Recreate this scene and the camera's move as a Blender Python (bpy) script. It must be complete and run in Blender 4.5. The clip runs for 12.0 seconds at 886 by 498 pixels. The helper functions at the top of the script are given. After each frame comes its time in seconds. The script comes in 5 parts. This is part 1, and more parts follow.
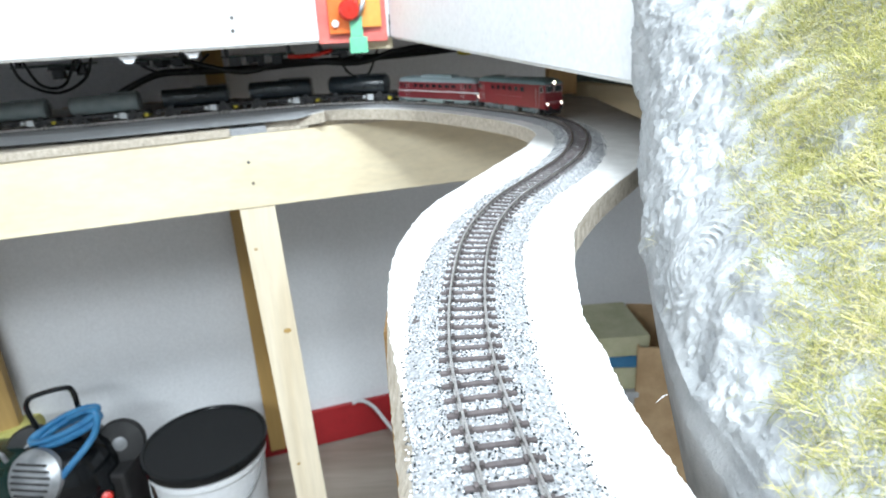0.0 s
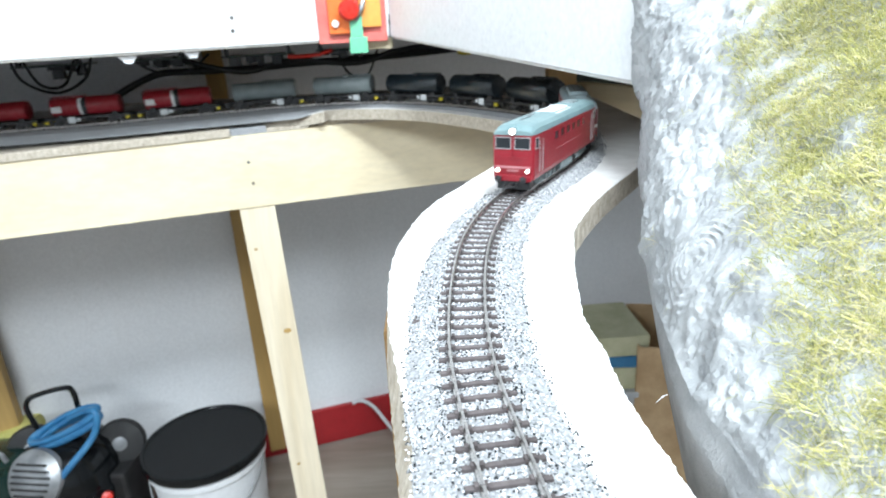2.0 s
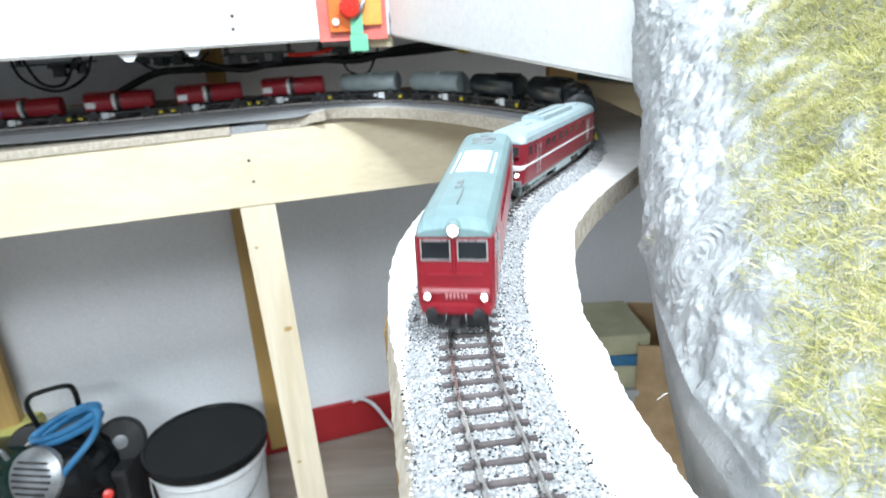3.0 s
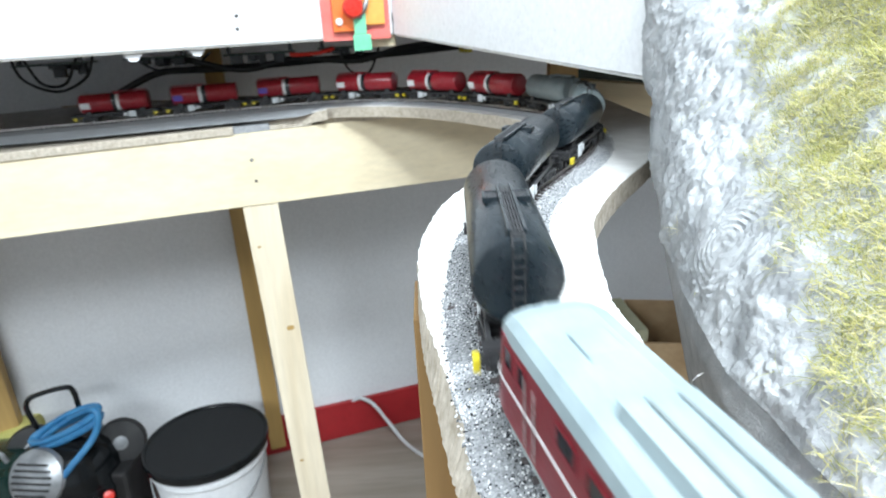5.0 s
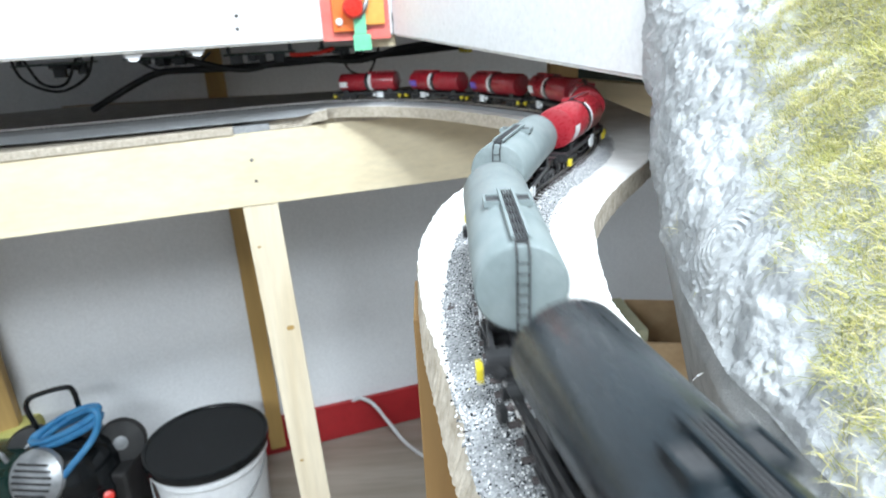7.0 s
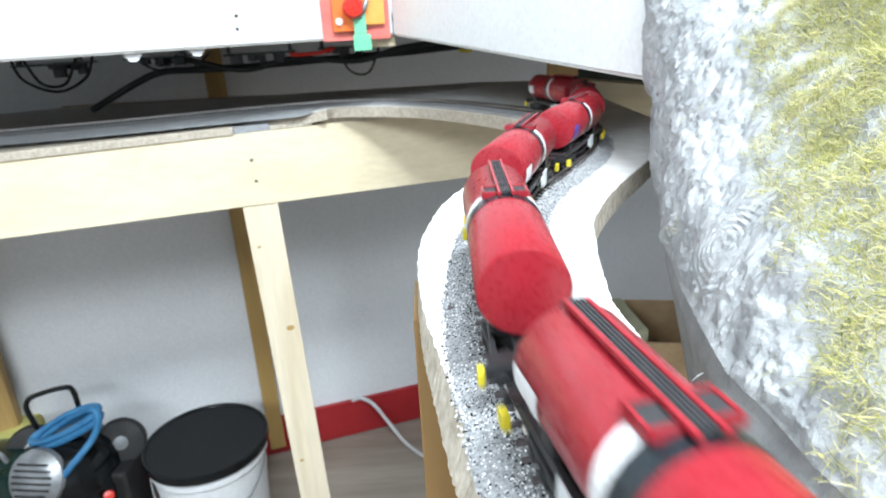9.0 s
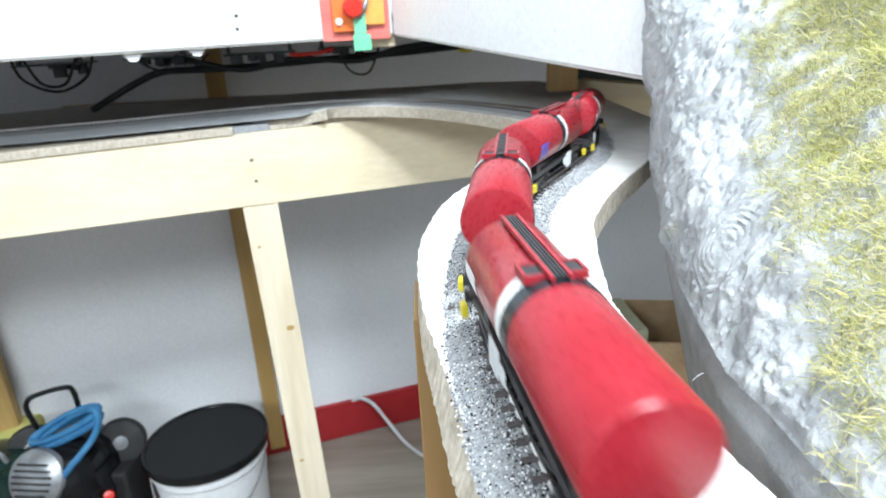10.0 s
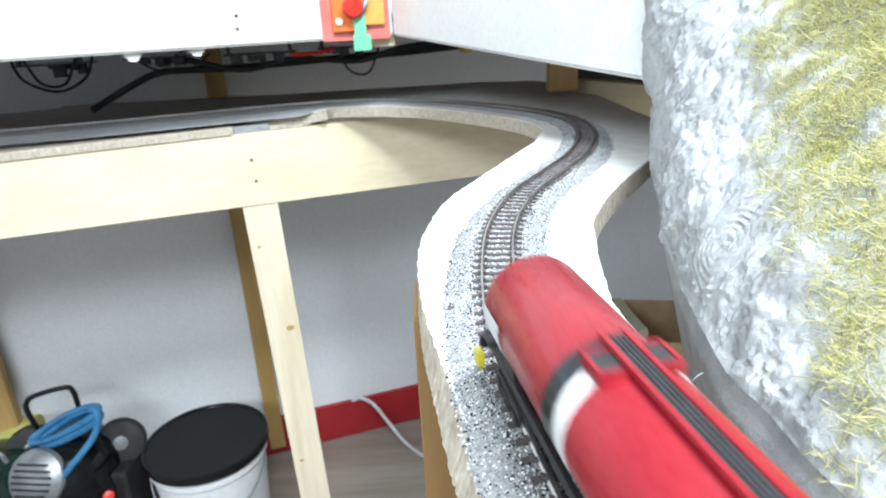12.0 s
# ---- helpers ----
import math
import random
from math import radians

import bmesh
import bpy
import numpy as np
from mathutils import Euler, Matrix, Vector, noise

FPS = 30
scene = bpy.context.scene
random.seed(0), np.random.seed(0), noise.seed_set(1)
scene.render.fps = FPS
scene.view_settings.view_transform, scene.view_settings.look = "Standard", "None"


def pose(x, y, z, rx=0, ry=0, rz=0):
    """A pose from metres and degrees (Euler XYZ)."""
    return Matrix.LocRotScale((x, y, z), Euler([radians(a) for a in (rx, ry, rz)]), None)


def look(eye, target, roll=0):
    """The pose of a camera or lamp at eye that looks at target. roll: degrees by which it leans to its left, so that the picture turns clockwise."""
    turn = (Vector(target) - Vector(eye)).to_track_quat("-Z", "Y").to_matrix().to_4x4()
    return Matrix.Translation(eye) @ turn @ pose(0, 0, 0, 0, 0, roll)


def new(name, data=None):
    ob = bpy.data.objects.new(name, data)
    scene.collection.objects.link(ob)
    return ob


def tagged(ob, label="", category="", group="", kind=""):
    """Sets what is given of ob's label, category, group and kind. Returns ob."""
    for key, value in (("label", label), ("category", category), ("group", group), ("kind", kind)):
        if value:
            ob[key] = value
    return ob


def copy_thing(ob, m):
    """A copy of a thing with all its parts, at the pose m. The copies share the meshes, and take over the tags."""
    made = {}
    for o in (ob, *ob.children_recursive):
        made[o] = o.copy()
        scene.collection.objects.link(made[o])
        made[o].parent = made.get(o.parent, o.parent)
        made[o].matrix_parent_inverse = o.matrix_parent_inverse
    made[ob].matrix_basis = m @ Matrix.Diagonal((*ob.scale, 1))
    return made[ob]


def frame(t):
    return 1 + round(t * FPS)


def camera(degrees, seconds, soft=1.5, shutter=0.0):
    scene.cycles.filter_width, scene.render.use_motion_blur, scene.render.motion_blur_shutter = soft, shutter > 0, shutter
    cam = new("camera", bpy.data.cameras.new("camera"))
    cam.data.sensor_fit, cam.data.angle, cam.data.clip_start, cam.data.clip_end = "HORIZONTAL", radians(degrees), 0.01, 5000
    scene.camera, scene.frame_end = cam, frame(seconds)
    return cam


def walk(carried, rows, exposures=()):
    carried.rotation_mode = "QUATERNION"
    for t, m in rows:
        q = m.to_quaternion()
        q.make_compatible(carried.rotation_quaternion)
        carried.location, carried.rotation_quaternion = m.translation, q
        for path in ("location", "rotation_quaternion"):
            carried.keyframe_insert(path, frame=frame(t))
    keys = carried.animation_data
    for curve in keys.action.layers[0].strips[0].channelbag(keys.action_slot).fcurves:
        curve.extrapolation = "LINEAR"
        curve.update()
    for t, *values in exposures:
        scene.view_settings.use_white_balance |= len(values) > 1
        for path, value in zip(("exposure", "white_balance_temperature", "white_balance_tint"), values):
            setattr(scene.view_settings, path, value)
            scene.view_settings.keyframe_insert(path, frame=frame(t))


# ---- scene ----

# ---- camera and its way ----
cam = camera(71.96, 12.0, soft=1.6, shutter=0.5)
cam.data.dof.use_dof = True
cam.data.dof.focus_distance = 0.2
cam.data.dof.aperture_fstop = 26


def cam_pose(x, y, z, yaw, pitch, roll):
    """Yaw to the left, pitch down, roll, in degrees."""
    return pose(x, y, z) @ pose(0, 0, 0, 0, 0, yaw) @ pose(0, 0, 0, 90 - pitch, 0, 0) @ pose(0, 0, 0, 0, 0, roll)


A = (0.0, 0.0, 0.0935)
B = (-0.0148, -0.0069, 0.0929)
walk(cam, [
    (0.0, cam_pose(*A, 0, 20.155, -2.873)), (2.0, cam_pose(*A, 0, 20.155, -2.873)),
    (2.3, cam_pose(*A, -0.05, 20.20, -2.873)), (2.5, cam_pose(*A, -0.14, 20.27, -2.873)), (2.7, cam_pose(*A, -0.07, 20.31, -2.873)),
    (3.0, cam_pose(*A, 0.05, 20.31, -2.873)), (3.2, cam_pose(*A, 0.14, 20.27, -2.873)),
    (4.0, cam_pose(-0.0074, -0.0034, 0.0932, -0.27, 20.28, -2.93)),
    (4.7, cam_pose(*B, -0.68, 20.296, -2.99)),
    (5.0, cam_pose(*B, -0.686, 20.296, -2.99)), (8.0, cam_pose(*B, -0.69, 20.296, -2.99)), (12.0, cam_pose(*B, -0.70, 20.296, -2.99))])

# ---- light ----
scene.view_settings.exposure = 0.3
world = bpy.data.worlds.new("world")
scene.world = world
world.use_nodes = True
world.node_tree.nodes["Background"].inputs["Color"].default_value = (0.75, 0.83, 1.0, 1)
world.node_tree.nodes["Background"].inputs["Strength"].default_value = 0.3


def area_lamp(name, eye, target, sx, sy, watts, colour):
    data = bpy.data.lights.new(name, "AREA")
    data.shape, data.size, data.size_y, data.energy, data.color = "RECTANGLE", sx, sy, watts, colour
    ob = new(name, data)
    ob.matrix_world = look(eye, target)
    return ob


# ceiling lamp out of view, placed by the way the shadows fall
area_lamp("ceiling_lamp", (0.34, -0.42, 1.40), (0.02, 0.26, 0.0), 0.7, 0.3, 53, (0.815, 0.915, 0.99))
# fill lamp hung below the ceiling, added to brighten wall and beam
area_lamp("ceiling_lamp", (-0.95, -1.62, 1.15), (-0.40, 1.1, -0.40), 1.3, 0.5, 44, (0.815, 0.915, 0.985))

# ---- materials ----


def ramp(nt, fac, stops):
    n = nt.nodes.new("ShaderNodeValToRGB")
    els = n.color_ramp.elements
    while len(els) < len(stops):
        els.new(0.5)
    for el, (pos, col) in zip(els, stops):
        el.position = pos
        el.color = (*col, 1)
    nt.links.new(fac, n.inputs[0])
    return n.outputs[0]


def noise_tex(nt, scale, detail=4, rough=0.55, stretch=(1, 1, 1), space="Object", warp=0.0):
    co = nt.nodes.new("ShaderNodeTexCoord")
    mp = nt.nodes.new("ShaderNodeMapping")
    mp.inputs["Scale"].default_value = stretch
    nt.links.new(co.outputs[space], mp.inputs[0])
    n = nt.nodes.new("ShaderNodeTexNoise")
    n.inputs["Scale"].default_value = scale
    n.inputs["Detail"].default_value = detail
    n.inputs["Roughness"].default_value = rough
    n.inputs["Distortion"].default_value = warp
    nt.links.new(mp.outputs[0], n.inputs["Vector"])
    return n.outputs[0]


def mix(nt, a, b, fac, mode="MIX"):
    n = nt.nodes.new("ShaderNodeMix")
    n.data_type, n.blend_type = "RGBA", mode
    for sock, v in ((n.inputs[0], fac), (n.inputs[6], a), (n.inputs[7], b)):
        if hasattr(v, "is_linked"):
            nt.links.new(v, sock)
        elif isinstance(v, tuple):
            sock.default_value = (*v, 1)
        else:
            sock.default_value = v
    return n.outputs[2]


def material(name, dark, light, scale=30, rough=0.5, metal=0.0, bump=0.2, dist=0.001, stretch=(1, 1, 1), fine=None, spread=(0.3, 0.7),
             rough_var=0.12, spec=0.5, coat=0.0, warp=0.0, per_piece=0.0):
    """A worn surface: broad tone between dark and light, fine grain, uneven gloss and relief."""
    m = bpy.data.materials.new(name)
    m.use_nodes = True
    nt = m.node_tree
    bs = nt.nodes["Principled BSDF"]
    broad = noise_tex(nt, scale, 4, 0.55, stretch, warp=warp)
    grain = noise_tex(nt, fine or scale * 9, 5, 0.65, stretch)
    col = ramp(nt, broad, [(spread[0], dark), (spread[1], light)])
    gr = ramp(nt, grain, [(0.25, (0.72, 0.72, 0.72)), (0.75, (1.0, 1.0, 1.0))])
    col = mix(nt, col, gr, 0.6, "MULTIPLY")
    if per_piece:
        info = nt.nodes.new("ShaderNodeObjectInfo")
        pr = ramp(nt, info.outputs["Random"], [(0.0, (1 - per_piece,) * 3), (1.0, (1, 1, 1))])
        col = mix(nt, col, pr, 1.0, "MULTIPLY")
    nt.links.new(col, bs.inputs["Base Color"])
    rr = ramp(nt, grain, [(0.2, (max(0.03, rough - rough_var),) * 3), (0.8, (min(1, rough + rough_var),) * 3)])
    nt.links.new(rr, bs.inputs["Roughness"])
    bs.inputs["Metallic"].default_value = metal
    bs.inputs["Specular IOR Level"].default_value = spec
    bs.inputs["Coat Weight"].default_value = coat
    if bump:
        bp = nt.nodes.new("ShaderNodeBump")
        bp.inputs["Strength"].default_value = bump
        bp.inputs["Distance"].default_value = dist
        nt.links.new(grain, bp.inputs["Height"])
        nt.links.new(bp.outputs[0], bs.inputs["Normal"])
    return m


def glow(name, colour, strength):
    m = bpy.data.materials.new(name)
    m.use_nodes = True
    bs = m.node_tree.nodes["Principled BSDF"]
    bs.inputs["Base Color"].default_value = (*colour, 1)
    bs.inputs["Emission Color"].default_value = (*colour, 1)
    bs.inputs["Emission Strength"].default_value = strength
    return m


M_WHITE_DECK = material("white_painted_fibreboard", (0.70, 0.69, 0.66), (0.84, 0.83, 0.81), 60, 0.85, bump=0.5, dist=0.0006, fine=900)
M_RAW_DECK = material("raw_fibreboard", (0.40, 0.34, 0.26), (0.64, 0.58, 0.49), 220, 0.9, bump=0.7, dist=0.001, fine=600)
M_PINE = material("pine_timber", (0.76, 0.65, 0.45), (0.83, 0.73, 0.53), 14, 0.6, bump=0.15, dist=0.0005, stretch=(0.12, 1.6, 1.6), fine=90, warp=0.6)
M_PINE_UP = material("pine_upright", (0.68, 0.57, 0.40), (0.82, 0.73, 0.57), 14, 0.6, bump=0.15, dist=0.0005, stretch=(1.6, 1.6, 0.12), fine=90, warp=0.6)
M_OLD_PINE = material("aged_pine_timber", (0.36, 0.22, 0.07), (0.55, 0.36, 0.13), 12, 0.6, bump=0.15, dist=0.0005, stretch=(1.6, 1.6, 0.12), fine=80, warp=0.6)
M_WALL = material("white_wall_paint", (0.72, 0.735, 0.755), (0.80, 0.81, 0.825), 3, 0.75, bump=0.1, dist=0.0006, fine=160)
M_PANEL = material("white_laminate", (0.80, 0.81, 0.82), (0.85, 0.86, 0.87), 6, 0.35, bump=0.03, dist=0.0003, fine=200)
M_SKIRT = material("red_skirting", (0.30, 0.01, 0.015), (0.42, 0.02, 0.025), 10, 0.4, bump=0.05)
M_FLOOR = material("grey_wood_laminate", (0.20, 0.165, 0.13), (0.36, 0.31, 0.26), 9, 0.45, bump=0.15, dist=0.0005, stretch=(0.2, 2.2, 1), fine=70)
M_CEIL = material("ceiling_paint", (0.74, 0.74, 0.74), (0.8, 0.8, 0.8), 4, 0.9, bump=0.1)
M_PLASTER = material("grey_plaster", (0.36, 0.375, 0.385), (0.50, 0.515, 0.525), 60, 0.9, bump=0.9, dist=0.0008, fine=900, spread=(0.35, 0.6))
M_BLACK = material("black_plastic", (0.003, 0.004, 0.005), (0.008, 0.009, 0.010), 20, 0.13, bump=0.02, rough_var=0.05, spec=0.3)
M_RUBBER = material("black_rubber", (0.006, 0.006, 0.007), (0.018, 0.018, 0.018), 40, 0.6, bump=0.1)
M_BUCKET = material("white_bucket_plastic", (0.70, 0.72, 0.74), (0.80, 0.82, 0.84), 12, 0.35, bump=0.03)
# raw fibreboard, coloured darker to deepen the shade under the upper deck
M_UNDER = material("shaded_fibreboard", (0.16, 0.13, 0.10), (0.26, 0.22, 0.18), 30, 0.9, bump=0.3)
M_RAIL = material("nickel_rail", (0.52, 0.50, 0.48), (0.74, 0.72, 0.70), 140, 0.3, metal=1.0, bump=0.1, dist=0.0001)
# pine darkened to brown: the shade below the deck is in the colour
M_LEG = material("shaded_pine_leg", (0.22, 0.12, 0.04), (0.38, 0.23, 0.09), 14, 0.6, bump=0.2, dist=0.0005, stretch=(1.6, 1.6, 0.12), fine=90, warp=0.6)
M_HONEY = material("honey_pine_post", (0.62, 0.38, 0.15), (0.78, 0.52, 0.24), 14, 0.6, bump=0.15, dist=0.0005, stretch=(1.6, 1.6, 0.12), fine=90, warp=0.6)
M_SLEEPER = material("brown_sleeper_plastic", (0.085, 0.070, 0.069), (0.17, 0.145, 0.145), 300, 0.7, bump=0.4, dist=0.0002, fine=2500, per_piece=0.35)

# ---- mesh helpers ----
from mathutils import geometry


def part(name, bm, mat, parent=None, label="", smooth=False):
    me = bpy.data.meshes.new(name)
    bmesh.ops.recalc_face_normals(bm, faces=bm.faces)
    bm.to_mesh(me)
    bm.free()
    mats = mat if isinstance(mat, (list, tuple)) else [mat]
    for x in mats:
        me.materials.append(x)
    if smooth:
        for p in me.polygons:
            p.use_smooth = True
        me.set_sharp_from_angle(angle=radians(38))
    ob = new(name, me)
    if parent is not None:
        ob.parent = parent
    if label:
        ob["label"] = label
    return ob


def share(name, mesh, parent, m):
    ob = new(name, mesh)
    ob.parent = parent
    ob.matrix_basis = m
    return ob


def box(bm, x0, x1, y0, y1, z0, z1, bevel=0.0, mat=0):
    """Adds a box; with a bevel its edges are broken."""
    r = bmesh.ops.create_cube(bm, size=1)
    vs = r["verts"]
    for v in vs:
        v.co = Vector(((x0 + x1) / 2 + v.co.x * (x1 - x0), (y0 + y1) / 2 + v.co.y * (y1 - y0), (z0 + z1) / 2 + v.co.z * (z1 - z0)))
    fs = list({f for v in vs for f in v.link_faces})
    for f in fs:
        f.material_index = mat
    if bevel:
        es = list({e for v in vs for e in v.link_edges})
        bmesh.ops.bevel(bm, geom=es, offset=bevel, segments=2, affect="EDGES", profile=0.6)
    return vs


def one_box(*a, bevel=0.0):
    bm = bmesh.new()
    box(bm, *a, bevel=bevel)
    return bm


def turn(bm, vs, m):
    bmesh.ops.transform(bm, matrix=m, verts=vs)


def lathe(bm, prof, n=24, m=None, mat=0, cap=True):
    """Spins (radius, height) pairs round z, then applies m."""
    rings = []
    for r, z in prof:
        rings.append([bm.verts.new((r * math.cos(2 * math.pi * k / n), r * math.sin(2 * math.pi * k / n), z)) for k in range(n)])
    for a, b in zip(rings, rings[1:]):
        for k in range(n):
            f = bm.faces.new((a[k], a[(k + 1) % n], b[(k + 1) % n], b[k]))
            f.material_index = mat
    if cap:
        bm.faces.new(rings[0]).material_index = mat
        bm.faces.new(rings[-1]).material_index = mat
    if m is not None:
        turn(bm, [v for r in rings for v in r], m)
    return rings


def tube(bm, pts, r, n=8, mat=0, closed=False):
    """A round rod along points."""
    pts = [Vector(p) for p in pts]
    rings = []
    last = None
    for i, p in enumerate(pts):
        if closed:
            d = pts[(i + 1) % len(pts)] - pts[i - 1]
        else:
            d = pts[min(i + 1, len(pts) - 1)] - pts[max(i - 1, 0)]
        d.normalize()
        side = last - d * last.dot(d) if last is not None else d.orthogonal()
        side.normalize()
        last = side
        up = d.cross(side)
        rings.append([bm.verts.new(p + (side * math.cos(2 * math.pi * k / n) + up * math.sin(2 * math.pi * k / n)) * r) for k in range(n)])
    pairs = list(zip(rings, rings[1:])) + ([(rings[-1], rings[0])] if closed else [])
    for a, b in pairs:
        for k in range(n):
            bm.faces.new((a[k], a[(k + 1) % n], b[(k + 1) % n], b[k])).material_index = mat
    if not closed:
        bm.faces.new(rings[0]).material_index = mat
        bm.faces.new(rings[-1]).material_index = mat
    return rings


def bend(knots, n=12):
    """A smooth run of points through knots (Catmull-Rom)."""
    k = [Vector(p) for p in knots]
    k = [2 * k[0] - k[1]] + k + [2 * k[-1] - k[-2]]
    out = []
    for i in range(1, len(k) - 2):
        a, b, c, d = k[i - 1:i + 3]
        for j in range(n):
            t = j / n
            out.append(0.5 * ((2 * b) + (c - a) * t + (2 * a - 5 * b + 4 * c - d) * t * t + (3 * b - a - 3 * c + d) * t ** 3))
    out.append(k[-2])
    return out


def plate(bm, outline, thick, mats=(0, 0, 0)):
    """A plate with the given top outline (x, y, z); faces: top, side, bottom."""
    top = [bm.verts.new(p) for p in outline]
    low = [bm.verts.new((p[0], p[1], p[2] - thick)) for p in outline]
    for a, b, c in geometry.tessellate_polygon([[Vector((p[0], p[1], 0)) for p in outline]]):
        bm.faces.new((top[a], top[b], top[c])).material_index = mats[0]
        bm.faces.new((low[c], low[b], low[a])).material_index = mats[2]
    n = len(top)
    for i in range(n):
        bm.faces.new((top[i], low[i], low[(i + 1) % n], top[(i + 1) % n])).material_index = mats[1]
    return top, low


def empty(name, m=None):
    ob = new(name)
    ob.empty_display_size = 0.02
    if m is not None:
        ob.matrix_basis = m
    return ob


# ---- the track's line: rail tops, from the near end to the far end ----
LINE = [(0.013, 0.1031, 0.0001), (0.007, 0.1577, 0.0012), (0.0089, 0.2125, 0.0023), (0.0171, 0.2668, 0.0031), (0.0353, 0.3216, 0.003),
        (0.0637, 0.3761, 0.0019), (0.0931, 0.4336, 0.0005), (0.1152, 0.4957, -0.001), (0.1283, 0.5575, -0.0019), (0.1291, 0.6182, -0.0025),
        (0.1148, 0.6795, -0.0036), (0.0888, 0.7383, -0.0051), (0.0577, 0.7923, -0.0063), (0.0246, 0.8399, -0.007), (-0.0136, 0.8801, -0.0076),
        (-0.0585, 0.9122, -0.0081), (-0.1081, 0.937, -0.009), (-0.1609, 0.9512, -0.01), (-0.2143, 0.9548, -0.0111), (-0.2682, 0.9485, -0.0121),
        (-0.3204, 0.937, -0.0129), (-0.3717, 0.9228, -0.0137), (-0.4227, 0.9104, -0.0146), (-0.4722, 0.9004, -0.0157), (-0.5223, 0.8925, -0.0165)]
NEAR_RUN = [(0.089, -1.85, 0.0001), (0.089, -0.9, 0.0001), (0.084, -0.5, 0.0001), (0.074, -0.25, 0.0001), (0.053, -0.1, 0.0001), (0.033, 0.0, 0.0001), (0.0215, 0.052, 0.0001)]
FAR_RUN = [(-0.6213, 0.8778, -0.0182), (-0.8159, 0.8568, -0.0223), (-1.2244, 0.8367, -0.0305), (-1.7346, 0.8163, -0.0366)]
_dense = bend(NEAR_RUN + LINE + FAR_RUN, 16)
_cum = np.concatenate([[0], np.cumsum([(b - a).length for a, b in zip(_dense, _dense[1:])])])
_arr = np.array([tuple(p) for p in _dense])
_zero = float(_cum[len(NEAR_RUN) * 16])


def on_line(s):
    """The place on the track s metres beyond its near end."""
    return Vector([float(np.interp(s + _zero, _cum, _arr[:, k])) for k in range(3)])


def line_frame(s):
    a, b = on_line(s - 0.004), on_line(s + 0.004)
    d = (b - a).normalized()
    side = Vector((d.y, -d.x, 0)).normalized()
    return on_line(s), d, side


# ---- room ----
ALONG = Vector((0.954, 0.299, 0))      # the way of the long wall
OUT = Vector((0.299, -0.954, 0))       # from the wall into the room
WALL0 = Vector((-0.34, 1.382, 0))
ZF, ZC = -0.95, 1.5


def wall_pt(a, o, z):
    p = WALL0 + ALONG * a + OUT * o
    return Vector((p.x, p.y, z))


def slab(a0, a1, o0, o1, z0, z1, bevel=0.0):
    """A box aligned with the long wall."""
    bm = bmesh.new()
    vs = box(bm, a0, a1, o0, o1, z0, z1, bevel=bevel)
    m = Matrix(((ALONG.x, OUT.x, 0, WALL0.x), (ALONG.y, OUT.y, 0, WALL0.y), (0, 0, 1, 0), (0, 0, 0, 1)))
    turn(bm, bm.verts[:], m)
    return bm


def structure(name, bm, mat, label, category):
    return tagged(part(name, bm, mat), label, category, kind="structure")


structure("wall_north", slab(-2.4, 2.4, -0.1, 0, ZF, ZC), M_WALL, "white painted wall behind the layout tables", "wall")
structure("wall_south", slab(-2.4, 2.4, 3.4, 3.5, ZF, ZC), M_WALL, "plain white painted room wall", "wall")
structure("wall_west", slab(-2.5, -2.4, -0.1, 3.5, ZF, ZC), M_WALL, "plain white painted room wall", "wall")
structure("wall_east", slab(2.4, 2.5, -0.1, 3.5, ZF, ZC), M_WALL, "plain white painted room wall", "wall")
structure("ceiling", slab(-2.5, 2.5, -0.1, 3.5, ZC, ZC + 0.05), M_CEIL, "white painted ceiling", "ceiling")
floor = structure("floor", slab(-2.4, 2.4, 0, 3.4, ZF - 0.05, ZF - 0.004), M_FLOOR, "grey-brown wood laminate floor", "floor")
structure("baseboard", slab(-2.4, 2.4, 0, 0.012, ZF, ZF + 0.105, 0.002), M_SKIRT, "glossy red skirting board along the wall", "baseboard")


# ---- deck of the layout ----
def inner_edge(s0, s1, off, n):
    out = []
    for i in range(n):
        p, d, side = line_frame(s0 + (s1 - s0) * i / (n - 1))
        q = p + side * off
        out.append((q.x, q.y, p.z - 0.006))
    return out


DECK_LEFT = [(0.0180, -0.4500, -0.0060), (0.0120, -0.1000, -0.0060), (-0.0025, 0.0650, -0.0060), (-0.0114, 0.1097, -0.0057), (-0.0143, 0.1252, -0.0054), (-0.0172, 0.1492, -0.0048), (-0.0203, 0.1748, -0.0045), (-0.0224, 0.1988, -0.0042), (-0.0236, 0.2288, -0.0037), (-0.0224, 0.2600, -0.0032), (-0.0176, 0.2908, -0.0029), (-0.0065, 0.3364, -0.0034), (0.0196, 0.3976, -0.0049), (0.0439, 0.4519, -0.0063), (0.0749, 0.5198, -0.0078)]
DECK_RIGHT = [(0.1100, -0.4500, -0.0060), (0.0930, -0.1000, -0.0060), (0.0655, 0.0500, -0.0060), (0.0534, 0.1053, -0.0060), (0.0517, 0.1175, -0.0057), (0.0500, 0.1326, -0.0054), (0.0489, 0.1437, -0.0051), (0.0490, 0.1582, -0.0048), (0.0494, 0.1707, -0.0045), (0.0482, 0.1909, -0.0042), (0.0520, 0.2192, -0.0037), (0.0547, 0.2357, -0.0032), (0.0637, 0.2774, -0.0027), (0.0720, 0.2982, -0.0025), (0.0901, 0.3344, -0.0028), (0.1091, 0.3675, -0.0039), (0.1232, 0.3905, -0.0046), (0.1576, 0.4466, -0.0061)]


